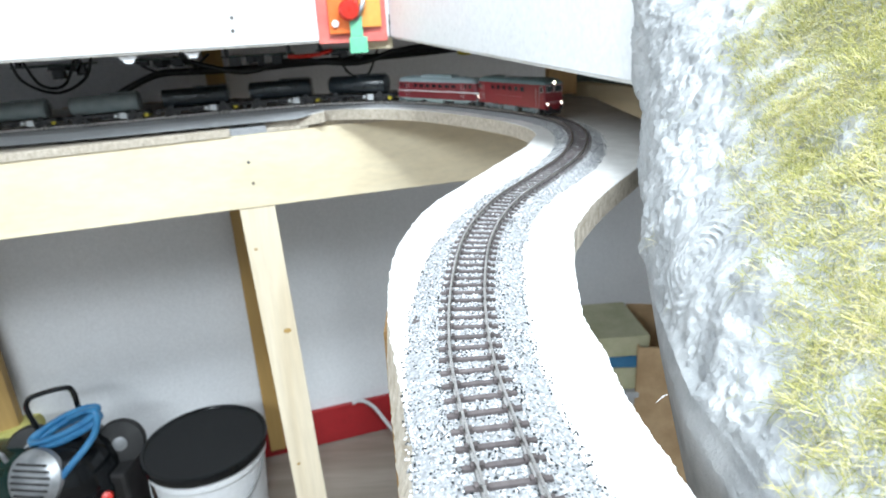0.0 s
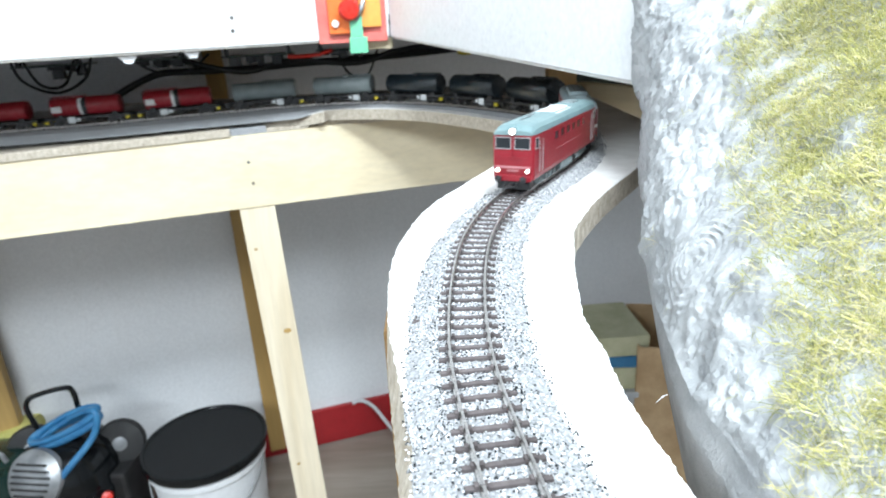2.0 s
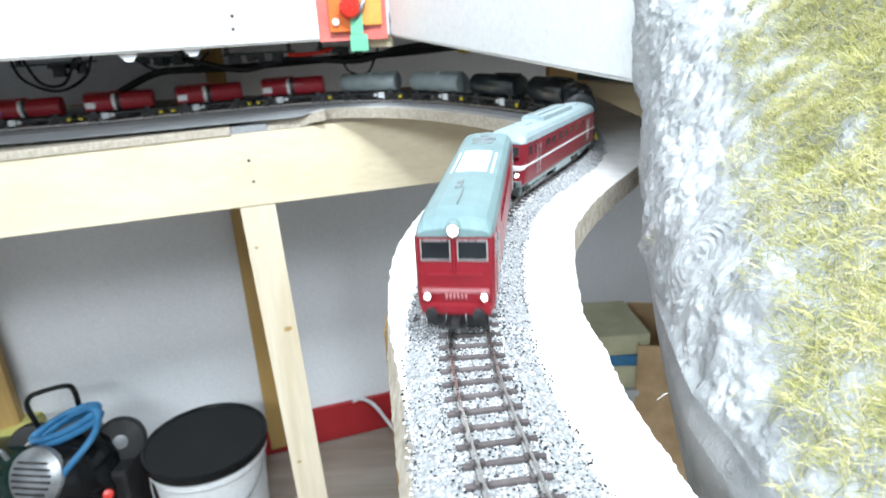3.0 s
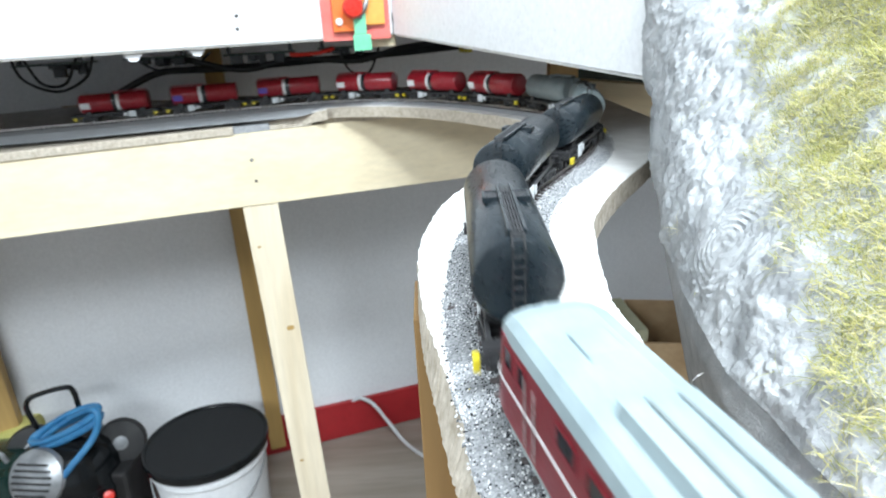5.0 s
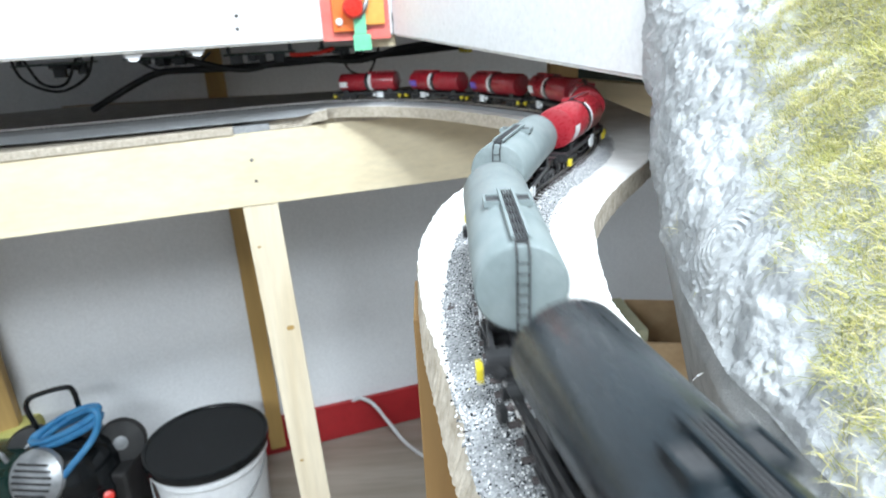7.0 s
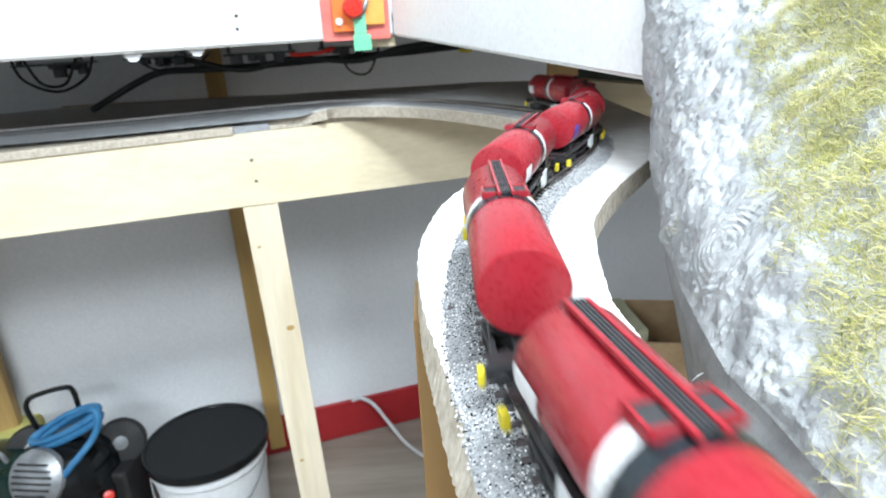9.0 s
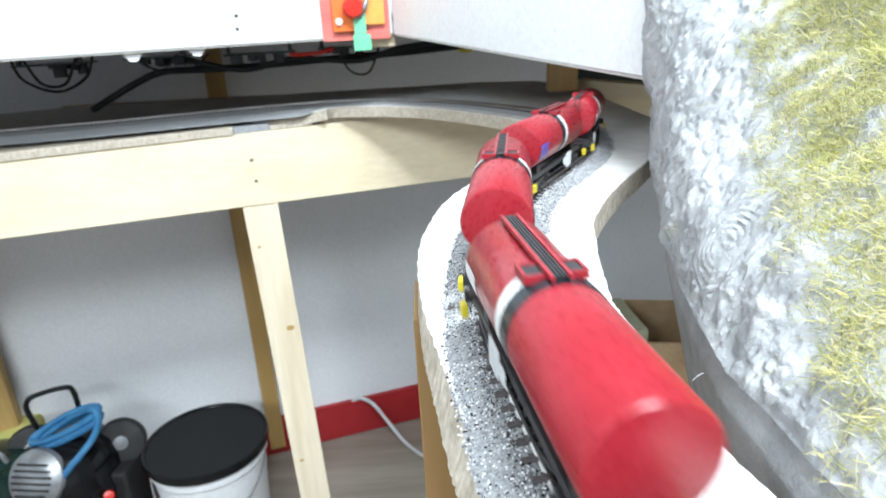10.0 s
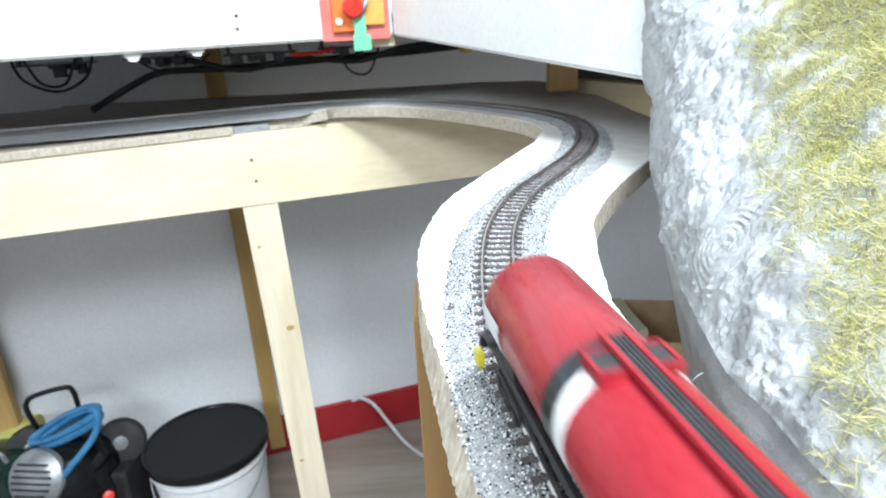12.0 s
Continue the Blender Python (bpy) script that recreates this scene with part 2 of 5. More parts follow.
def deck():
    """Fibreboard trackbed: a winding arm that opens into the wide plate at the back."""
    left = [tuple(p) for p in bend(DECK_LEFT, 16)]
    right = [tuple(p) for p in bend(DECK_RIGHT, 16)]
    inner = inner_edge(0.500, 1.010, -0.036, 26)
    front = [(-0.1616, 0.8996, -0.0159), (-0.1790, 0.9050, -0.0190), (-0.2568, 0.8997, -0.0300), (-0.3114, 0.9067, -0.0340), (-0.6052, 0.8147, -0.0370), (-1.0400, 0.6850, -0.0450)]
    back = [(-0.9931, 1.2689, -0.0317), (-0.5096, 1.2439, -0.0249), (-0.3153, 1.2243, -0.0219), (-0.0205, 1.1803, -0.0157), (0.0843, 1.1696, -0.0137), (0.1823, 1.1224, -0.0122), (0.2200, 0.9743, -0.0111), (0.2135, 0.6234, -0.0083)]
    outline = left + inner + front + back + list(reversed(right))
    rng = random.Random(4)
    outline = [(x + rng.uniform(-1, 1) * 0.00030 + 0.0004 * noise.noise((x * 90, y * 90, 2)), y + rng.uniform(-1, 1) * 0.0003, z) for x, y, z in outline]
    bm = bmesh.new()
    top, low = plate(bm, outline, 0.015, (0, 1, 1))
    for v in top[:len(left)]:
        v.co.x += float(np.interp(v.co.y, [0.0, 0.09, 0.15, 0.20, 0.26], [0.008, 0.0065, 0.0034, 0.0014, 0.0])) + 0.0007 * noise.noise((v.co.y * 140, 7, 0))
    es = [bm.edges.get((top[i], top[(i + 1) % len(top)])) for i in range(len(top))]
    bmesh.ops.bevel(bm, geom=[e for e in es if e and e.is_valid], offset=0.0006, segments=1, affect="EDGES")
    return tagged(part("trackbed_board", bm, [M_WHITE_DECK, M_RAW_DECK]), "white-painted fibreboard trackbed winding through the layout", "board")


deck()


# ---- timber frame below ----
def beam_pt(px, py, pz):
    """Scaled out from the viewpoint's column to the beam's face."""
    return Vector((px * 1.083, py * 1.083, 0.0935 + (pz - 0.0935) * 1.083))


BEAM0 = beam_pt(-0.41, 0.765, 0)
BEAM0.z = 0.0


def frame_slab(a0, a1, o0, o1, z0, z1, bevel=0.001):
    bm = bmesh.new()
    box(bm, a0, a1, o0, o1, z0, z1, bevel=bevel)
    turn(bm, bm.verts[:], Matrix(((ALONG.x, OUT.x, 0, BEAM0.x), (ALONG.y, OUT.y, 0, BEAM0.y), (0, 0, 1, 0), (0, 0, 0, 1))))
    return bm


def frame_m(a, o, z):
    return Matrix(((ALONG.x, OUT.x, 0, BEAM0.x + ALONG.x * a + OUT.x * o), (ALONG.y, OUT.y, 0, BEAM0.y + ALONG.y * a + OUT.y * o), (0, 0, 1, z), (0, 0, 0, 1)))


def long_beam():
    ob = empty("timber_beam")
    tagged(ob, "pale planed pine beam carrying the layout's trackbed", "beam")
    bm = frame_slab(-0.95, 0.66, -0.030, 0, -0.149, -0.0418)
    for v in bm.verts:
        if v.co.z > -0.1:
            v.co.z += 0.019 * ((v.co - BEAM0).dot(ALONG) - 0.155)
    part("beam", bm, M_PINE, ob)
    return ob


long_beam()


def beam_strip(name, a0, a1, o0, o1, thick, mat, label, kind=""):
    """A strip lying on the beam, following its slope, with a crumbling front edge."""
    bm = bmesh.new()
    n = max(2, int((a1 - a0) / 0.004))
    rows = []
    for i in range(n + 1):
        a = a0 + (a1 - a0) * i / n
        z = -0.0413 + 0.019 * (a - 0.155)
        w = 0.0012 * noise.noise((a * 120, o1 * 50, 1)) + 0.0008 * noise.noise((a * 400, 2, o0))
        sec = ((o0, z), (o0, z + thick), (o1 - 0.0012 + w, z + thick + 0.3 * w), (o1 + 0.6 * w, z + thick - 0.0012), (o1 - 0.4 * w, z))
        rows.append([bm.verts.new(BEAM0 + ALONG * a + OUT * o + Vector((0, 0, h - BEAM0.z))) for o, h in sec])
    for p, q in zip(rows, rows[1:]):
        for k in range(5):
            bm.faces.new((p[k], p[(k + 1) % 5], q[(k + 1) % 5], q[k]))
    bm.faces.new(rows[0])
    bm.faces.new(list(reversed(rows[-1])))
    return tagged(part(name, bm, mat), label, "board" if not kind else "ballast", kind=kind)


beam_strip("front_board", -0.80, 0.157, -0.050, 0.003, 0.0105, M_RAW_DECK, "raw fibreboard strip with rough edge lying on the beam")
beam_strip("front_board", 0.208, 0.268, -0.030, 0.001, 0.0060, M_RAW_DECK, "short raw fibreboard offcut lying on the beam")


def leg():
    ob = empty("table_leg")
    tagged(ob, "square pale pine leg under the beam", "leg")
    bm = frame_slab(0.1527, 0.204, -0.05, -0.002, ZF, -0.1495)
    for v in bm.verts:
        v.co += ALONG * 0.028 * (-0.1495 - v.co.z)
    part("post", bm, M_PINE_UP, ob)
    for a, z, r in ((0.1950, -0.3600, 0.0045), (0.1670, -0.215, 0.002), (0.1800, -0.62, 0.0025)):
        k = bmesh.new()
        lathe(k, [(r, -0.0004), (r, 0.0002), (0.0003, 0.0003)], 16, frame_m(a, -0.002, z) @ pose(0, 0, 0, -90, 0, 0) @ Matrix.Diagonal((1.4, 1, 1, 1)))
        part("knot", k, M_OLD_PINE, ob, "brown knot in the wood")
    return ob


leg()


def wall_post(name, a0, a1, z0, z1, depth, label):
    bm = slab(a0, a1, 0.013, 0.013 + depth, z0, z1, 0.0015)
    return tagged(part(name, bm, M_OLD_PINE), label, "post")


wall_post("wall_batten", -0.146, -0.108, ZF + 0.03, 0.3, 0.02, "aged yellow-brown timber batten fixed to the wall")
wall_post("wall_batten", -0.80, -0.655, ZF + 0.03, -0.03, 0.03, "wide aged brown timber plank standing against the wall")


# ---- white fascia panels of the upper deck ----
def panel(name, pts, thick, label):
    """pts: bottom start, bottom end; a tall board above them, with thickness away from the viewer."""
    (ax, ay, az), (bx, by, bz) = pts
    d = Vector((bx - ax, by - ay, 0)).normalized()
    nrm = Vector((-d.y, d.x, 0))
    if nrm.y < 0:
        nrm = -nrm
    bm = bmesh.new()
    vs = []
    for k in (0, 1):
        o = nrm * thick * k
        vs.append([bm.verts.new(Vector(p) + o) for p in ((ax, ay, az), (bx, by, bz), (bx, by, 0.19), (ax, ay, 0.19))])
    bm.faces.new(vs[0])
    bm.faces.new(list(reversed(vs[1])))
    for i in range(4):
        bm.faces.new((vs[0][i], vs[1][i], vs[1][(i + 1) % 4], vs[0][(i + 1) % 4]))
    bmesh.ops.bevel(bm, geom=bm.edges[:], offset=0.0006, segments=1, affect="EDGES")
    ob = empty(name)
    part("board", bm, M_PANEL, ob)
    bm = bmesh.new()
    tube(bm, [Vector((ax, ay, az)) + nrm * thick * 0.5 + d * 0.004 - Vector((0, 0, 0.0006)), Vector((bx, by, bz)) + nrm * thick * 0.5 - d * 0.004 - Vector((0, 0, 0.0006))], 0.0022, 6)
    part("edge_band", bm, M_WHITE_DECK, ob)
    return tagged(ob, label, "panel")


panel("white_fascia", [(-1.25, 0.4710, 0.0731), (-0.0555, 0.8457, 0.0823)], 0.008, "white laminate fascia board hanging above the far track")
panel("white_fascia", [(-0.0545, 0.8459, 0.0823), (0.1310, 0.400, 0.0527)], 0.008, "white laminate fascia board meeting the other at the corner")


def upper_deck():
    bm = bmesh.new()
    plate(bm, [(-0.053, 0.862, 0.110), (0.138, 0.41, 0.110), (0.9, 0.45, 0.110), (0.7, 1.7, 0.110), (-1.55, 1.0, 0.110), (-1.25, 0.492, 0.110)], 0.010)
    return tagged(part("upper_deck", bm, M_UNDER), "raw fibreboard underside of the upper layout deck", "board")


upper_deck()

# ---- track ----
GAUGE = 0.0126


def ribbon(bm, s0, s1, step, prof, mat=0):
    """Sweeps a closed section (offset to the side, height above the rail top) along the track."""
    n = max(2, int((s1 - s0) / step) + 1)
    rows = []
    for i in range(n):
        p, d, side = line_frame(s0 + (s1 - s0) * i / (n - 1))
        rows.append([bm.verts.new(p + side * o + Vector((0, 0, h))) for o, h in prof])
    k = len(prof)
    for a, b in zip(rows, rows[1:]):
        for j in range(k):
            bm.faces.new((a[j], a[(j + 1) % k], b[(j + 1) % k], b[j])).material_index = mat
    bm.faces.new(rows[0])
    bm.faces.new(list(reversed(rows[-1])))


def track():
    ob = empty("railway_track")
    tagged(ob, "nickel model rails on dark brown sleepers, laid in grey ballast", "track")
    w, h = 0.00036, 0.002
    for sgn in (-1, 1):
        c = sgn * GAUGE / 2
        prof = [(c - w, 0), (c + w, 0), (c + w, -0.0006), (c + w * 0.4, -0.0008), (c + w * 0.4, -h + 0.0004), (c + w * 1.8, -h), (c - w * 1.8, -h), (c - w * 0.4, -h + 0.0004), (c - w * 0.4, -0.0008), (c - w, -0.0006)]
        bm = bmesh.new()
        ribbon(bm, -0.32, 1.5, 0.006, prof)
        part("rail", bm, M_RAIL, ob)
    bm = bmesh.new()
    box(bm, -0.0100, 0.0100, -0.00080, 0.00080, -0.0038, -0.0020, bevel=0.00015)
    for sgn in (-1, 1):
        for k in (-1, 1):
            x = sgn * GAUGE / 2 + k * 0.0011
            box(bm, x - 0.0005, x + 0.0005, -0.0008, 0.0008, -0.0021, -0.0013)
    me = bpy.data.meshes.new("sleeper")
    bm.to_mesh(me)
    bm.free()
    me.materials.append(M_SLEEPER)
    s, rng = -0.12, random.Random(3)
    while s < 1.42:
        p, d, side = line_frame(s)
        m = Matrix.Translation(p) @ Matrix(((side.x, d.x, 0, 0), (side.y, d.y, 0, 0), (0, 0, 1, 0), (0, 0, 0, 1))) @ pose(rng.uniform(-.0003, .0003), 0, 0, 0, 0, rng.uniform(-1.5, 1.5))
        share("sleeper", me, ob, m)
        s += 0.0066
    return ob


track()

M_STONE = bpy.data.materials.new("granite_ballast")
M_STONE.use_nodes = True
_nt = M_STONE.node_tree
_geo = _nt.nodes.new("ShaderNodeNewGeometry")
_c = ramp(_nt, _geo.outputs["Random Per Island"], [(0.0, (0.015, 0.018, 0.022)), (0.20, (0.05, 0.052, 0.055)), (0.38, (0.25, 0.255, 0.26)), (0.70, (0.56, 0.565, 0.57)), (1.0, (0.84, 0.84, 0.84))])
_nt.links.new(_c, _nt.nodes["Principled BSDF"].inputs["Base Color"])
_nt.nodes["Principled BSDF"].inputs["Roughness"].default_value = 0.9
_nt.nodes["Principled BSDF"].inputs["Specular IOR Level"].default_value = 0.2
M_BALLAST = material("ballast_bed", (0.22, 0.228, 0.237), (0.50, 0.512, 0.525), 900, 0.9, bump=0.8, dist=0.0008, fine=2200)


def bed_half(s):
    """Half widths of the ballast to both sides of the line, a little uneven."""
    wob = 0.0018 * noise.noise((s * 60, 0, 0)) + 0.0012 * noise.noise((s * 190, 3, 0))
    wob2 = 0.0018 * noise.noise((s * 60, 9, 0)) + 0.0012 * noise.noise((s * 190, 5, 0))
    t = min(1.0, max(0.0, (s - 0.97) / 0.09))
    return 0.0188 + wob + 0.045 * t * t * (3 - 2 * t), 0.0195 + wob2


def ballast():
    bm = bmesh.new()
    n = 420
    rows = []
    for i in range(n):
        s = -0.3 + 1.8 * i / (n - 1)
        p, d, side = line_frame(s)
        a, b = bed_half(s)
        prof = [(-a - 0.002, -0.0063 - 0.16 * max(0.0, a - 0.022)), (-a * 0.72, -0.0036 - 0.03 * max(0.0, a - 0.022)), (-0.0104, -0.0030), (0.0104, -0.0030), (b * 0.72, -0.0036), (b + 0.002, -0.0063)]
        rows.append([bm.verts.new(p + side * o + Vector((0, 0, h))) for o, h in prof])
    for a, b in zip(rows, rows[1:]):
        for j in range(5):
            bm.faces.new((a[j], a[j + 1], b[j + 1], b[j]))
    bed = part("ballast_bed", bm, M_BALLAST)
    tagged(bed, "grey granite ballast glued along the track", "ballast", kind="stuff")
    # loose grains
    rng = random.Random(11)
    verts, faces = [], []
    oct_v = [(1, 0, 0), (-1, 0, 0), (0, 1, 0), (0, -1, 0), (0, 0, 1), (0, 0, -1)]
    oct_f = [(0, 2, 4), (2, 1, 4), (1, 3, 4), (3, 0, 4), (2, 0, 5), (1, 2, 5), (3, 1, 5), (0, 3, 5)]
    count = 48000
    for i in range(count):
        s = -0.06 + 0.62 * (rng.random() ** 1.35)
        p, d, side = line_frame(s) if i % 4 == 0 else last
        if i % 4 == 0:
            last = (p, d, side)
        else:
            p = p + d * rng.uniform(-0.004, 0.004)
        a, b = bed_half(s)
        o = rng.uniform(-a - 0.0025, b + 0.0025)
        if abs(o) > 0.0165 and rng.random() < 0.25:
            o *= 0.8
        edge = a if o < 0 else b
        t = abs(o) / edge
        h = -0.0030 if t < 0.55 else -0.0030 - 0.0030 * min(1.0, (t - 0.55) / 0.45)
        if abs(abs(o) - GAUGE / 2) < 0.0008:
            continue
        c = p + side * o + Vector((0, 0, h + (rng.uniform(-0.0003, 0.0003) if abs(o) < 0.0105 else rng.uniform(-0.0002, 0.0006))))
        r = rng.uniform(0.00026, 0.00056)
        q = Euler((rng.uniform(0, 6.3), rng.uniform(0, 6.3), rng.uniform(0, 6.3))).to_matrix()
        sc = (r * rng.uniform(0.8, 1.3), r * rng.uniform(0.7, 1.1), r * rng.uniform(0.6, 1.0))
        k = len(verts)
        for v in oct_v:
            w = q @ Vector((v[0] * sc[0], v[1] * sc[1], v[2] * sc[2]))
            verts.append((c.x + w.x, c.y + w.y, c.z + w.z))
        faces += [(k + x, k + y, k + z) for x, y, z in oct_f]
    me = bpy.data.meshes.new("ballast_stones")
    me.from_pydata(verts, [], faces)
    me.materials.append(M_STONE)
    ob = new("ballast_stones", me)
    tagged(ob, "loose grey and white ballast stones between the sleepers", "ballast", kind="stuff")


ballast()
beam_strip("ballast_patch", 0.1575, 0.2075, -0.060, -0.0005, 0.0095, M_BALLAST, "grey ballast spread between the boards on the beam", kind="stuff")

# ---- plaster hillside ----
def foot_x(y):
    """Where the cliff's face stands, along the track's outer side."""
    return float(np.interp(y, [-0.3, 0.0, 0.06, 0.10, 0.14, 0.20, 0.25, 0.30, 0.36, 0.41, 0.46], [0.135, 0.078, 0.064, 0.0590, 0.0620, 0.0760, 0.0895, 0.1065, 0.1245, 0.140, 0.158]))


def cliff_top(y):
    return float(np.interp(y, [-0.1, 0.10, 0.12, 0.142, 0.158, 0.18, 0.213, 0.245, 0.297, 0.35, 0.40, 0.46], [-0.006, -0.006, -0.004, 0.004, 0.007, 0.013, 0.024, 0.036, 0.055, 0.085, 0.13, 0.18]))


def step(a, b, v):
    t = min(1.0, max(0.0, (v - a) / (b - a)))
    return t * t * (3 - 2 * t)


def hill_x(y, z):
    a = (z - cliff_top(y)) / 0.010
    soft = math.log(1 + math.exp(a)) if a < 20 else a
    low = max(0.0, -0.012 - z)
    return foot_x(y) + 0.010 * soft * 0.98 + low * 0.25 - 0.009 * step(0.03, 0.06, z) * step(0.34, 0.40, y)


SWIRL = Vector((0.0818, 0.1796, 0.0194))


def hill_point(y, z):
    p = Vector((hill_x(y, z), y, z))
    d = 0.002
    du = Vector((hill_x(y + d, z) - hill_x(y - d, z), 2 * d, 0))
    dv = Vector((hill_x(y, z + d) - hill_x(y, z - d), 0, 2 * d))
    n = dv.cross(du).normalized()
    if n.x > 0:
        n = -n
    rough = min(1.0, max(0.06, (z + 0.004 + 0.004 * noise.noise((y * 40, 0, 0))) / 0.004))
    q = p + 0.0025 * noise.noise_vector(p * 90)
    h = 0.0036 * noise.fractal(q * 22, 1.0, 2.0, 2) + 0.0017 * noise.fractal(q * 95 + Vector((3, 0, 0)), 0.8, 2.2, 3)
    smear = Vector((q.x * 90, q.y * 330 + q.z * 160, q.z * 90))
    h += 0.0014 * noise.noise(smear) * max(0, 0.4 + noise.noise(p * 20))
    h += 0.00045 * noise.noise(q * 420) + 0.0004 * noise.noise(q * 900) + 0.0007 * max(0, noise.noise(q * 600 + Vector((5, 5, 5))) - 0.3)
    h += 0.0018 * abs(noise.noise(Vector((q.x * 60, q.y * 150 + q.z * 90, q.z * 60)))) * (1 - step(0.2, 0.5, abs(noise.noise(p * 35))))
    r = (p - SWIRL).length
    if r < 0.045:
        k = math.exp(-(r / 0.019) ** 4) * step(0.002, 0.007, r)
        h = h * (1 - 0.6 * k) + k * 0.0005 * math.sin(r / 0.00042 + 2.2 * noise.noise(p * 70)) * (0.55 + 0.9 * noise.noise(p * 80 + Vector((2, 2, 2))))
    h = h * rough + (0.0016 if z > -0.004 else 0.0)
    return p + n * h


def hillside():
    bm = bmesh.new()
    nu, nv = 600, 440
    grid = []
    for i in range(nu):
        y = 0.015 + 0.445 * (i / (nu - 1)) ** 1.3
        grid.append([bm.verts.new(hill_point(y, -0.075 + 0.275 * (j / (nv - 1)) ** 1.15)) for j in range(nv)])
    for a, b in zip(grid, grid[1:]):
        for j in range(nv - 1):
            bm.faces.new((a[j], b[j], b[j + 1], a[j + 1]))
    return tagged(part("hillside", bm, M_PLASTER, smooth=True), "rough grey plaster rock hillside beside the track", "hillside", kind="structure")


hillside()

M_GRASS = bpy.data.materials.new("static_grass_fibres")
M_GRASS.use_nodes = True
_nt = M_GRASS.node_tree
_geo = _nt.nodes.new("ShaderNodeNewGeometry")
_c = ramp(_nt, _geo.outputs["Random Per Island"], [(0.0, (0.15, 0.165, 0.05)), (0.25, (0.36, 0.37, 0.11)), (0.55, (0.56, 0.51, 0.18)), (0.8, (0.68, 0.60, 0.33)), (1.0, (0.78, 0.73, 0.54))])
_c = mix(_nt, _c, ramp(_nt, noise_tex(_nt, 30, 3), [(0.35, (0.78, 0.80, 0.62)), (0.65, (1, 1, 1))]), 1.0, "MULTIPLY")
_nt.links.new(_c, _nt.nodes["Principled BSDF"].inputs["Base Color"])
_nt.nodes["Principled BSDF"].inputs["Roughness"].default_value = 0.6


def grass():
    """Short fibres lying every way on the upper slope, thin at its lower rim."""
    rng = random.Random(21)
    verts, faces = [], []
    made = tries = 0
    while made < 120000 and tries < 520000:
        tries += 1
        y = 0.03 + 0.26 * rng.random() ** 1.15
        z = -0.005 + 0.165 * rng.random() ** 1.2
        off = hill_x(y, z) - foot_x(y)
        rim = 0.021 - 0.011 * (1 - step(0.10, 0.17, y)) + 0.010 * noise.noise((y * 30, z * 30, 1)) + 0.006 * noise.noise((y * 110, z * 110, 4)) + max(0, y - 0.2) * 0.12
        dens = 0.95 * (off - rim) / 0.020
        dens *= 0.75 + 1.3 * noise.noise((y * 75, z * 75, 8))
        if rng.random() > dens:
            continue
        p = hill_point(y, z)
        n = Vector((-0.68, 0, 0.73))
        a = rng.uniform(0, 6.283)
        t1, t2 = Vector((0, 1, 0)), Vector((0.73, 0, 0.68))
        clump = 1.2 * noise.noise((y * 60, z * 60, 2))
        d = t1 * math.cos(a + clump) + t2 * math.sin(a + clump)
        lean = rng.uniform(0.15, 0.9)
        L = rng.uniform(0.0035, 0.0090)
        w = rng.uniform(0.00005, 0.00010)
        side = d.cross(n).normalized() * w
        q1 = p + (d * (1 - lean * 0.5) + n * lean) * L * 0.5
        q2 = q1 + (d * 1.0 + n * (lean * 0.25 - 0.12)) * L * 0.55
        k = len(verts)
        for v in (p - side, p + side, q1 - side * 0.9, q1 + side * 0.9, q2):
            verts.append((v.x, v.y, v.z))
        faces += [(k, k + 1, k + 3, k + 2), (k + 2, k + 3, k + 4)]
        made += 1
    me = bpy.data.meshes.new("grass")
    me.from_pydata(verts, [], faces)
    me.materials.append(M_GRASS)
    tagged(new("grass", me), "yellow-green static grass fibres on the plaster slope", "grass", kind="stuff")


grass()

# ---- the train ----
M_RED = material("red_body_paint", (0.22, 0.008, 0.016), (0.28, 0.011, 0.022), 80, 0.36, bump=0.03, dist=0.0001)
M_WINE = material("wine_red_body_paint", (0.17, 0.010, 0.018), (0.22, 0.014, 0.024), 80, 0.36, bump=0.03, dist=0.0001)
M_ROOF = material("blue_grey_roof_paint", (0.15, 0.235, 0.245), (0.20, 0.295, 0.305), 80, 0.42, bump=0.05, dist=0.0001)
M_ROOF_PALE = material("pale_blue_grey_roof_paint", (0.27, 0.345, 0.365), (0.34, 0.42, 0.44), 80, 0.42, bump=0.05, dist=0.0001)
M_PALE = material("pale_roof_panel", (0.74, 0.77, 0.78), (0.84, 0.85, 0.86), 80, 0.5, bump=0.03, dist=0.0001)
M_FRAME = material("black_running_gear", (0.010, 0.010, 0.011), (0.028, 0.028, 0.030), 200, 0.5, bump=0.1, dist=0.0002)
M_GEAR = material("grey_running_gear", (0.14, 0.17, 0.175), (0.24, 0.28, 0.285), 200, 0.55, bump=0.1, dist=0.0002)
M_GEAR_PALE = material("pale_green_grey_running_gear", (0.26, 0.33, 0.32), (0.38, 0.45, 0.44), 200, 0.55, bump=0.1, dist=0.0002)
M_WHEEL = material("dark_steel_wheel", (0.05, 0.045, 0.045), (0.16, 0.15, 0.145), 300, 0.4, metal=0.8, bump=0.05, dist=0.0001)
M_TANK_BLACK = material("black_tank_paint", (0.005, 0.010, 0.014), (0.011, 0.019, 0.025), 60, 0.30, bump=0.03, dist=0.0001, spec=0.65)
M_TANK_GREY = material("grey_tank_paint", (0.17, 0.21, 0.215), (0.25, 0.29, 0.295), 60, 0.5, bump=0.04, dist=0.0001)
M_TANK_RED = material("red_tank_paint", (0.29, 0.013, 0.022), (0.36, 0.019, 0.031), 60, 0.30, bump=0.03, dist=0.0001)
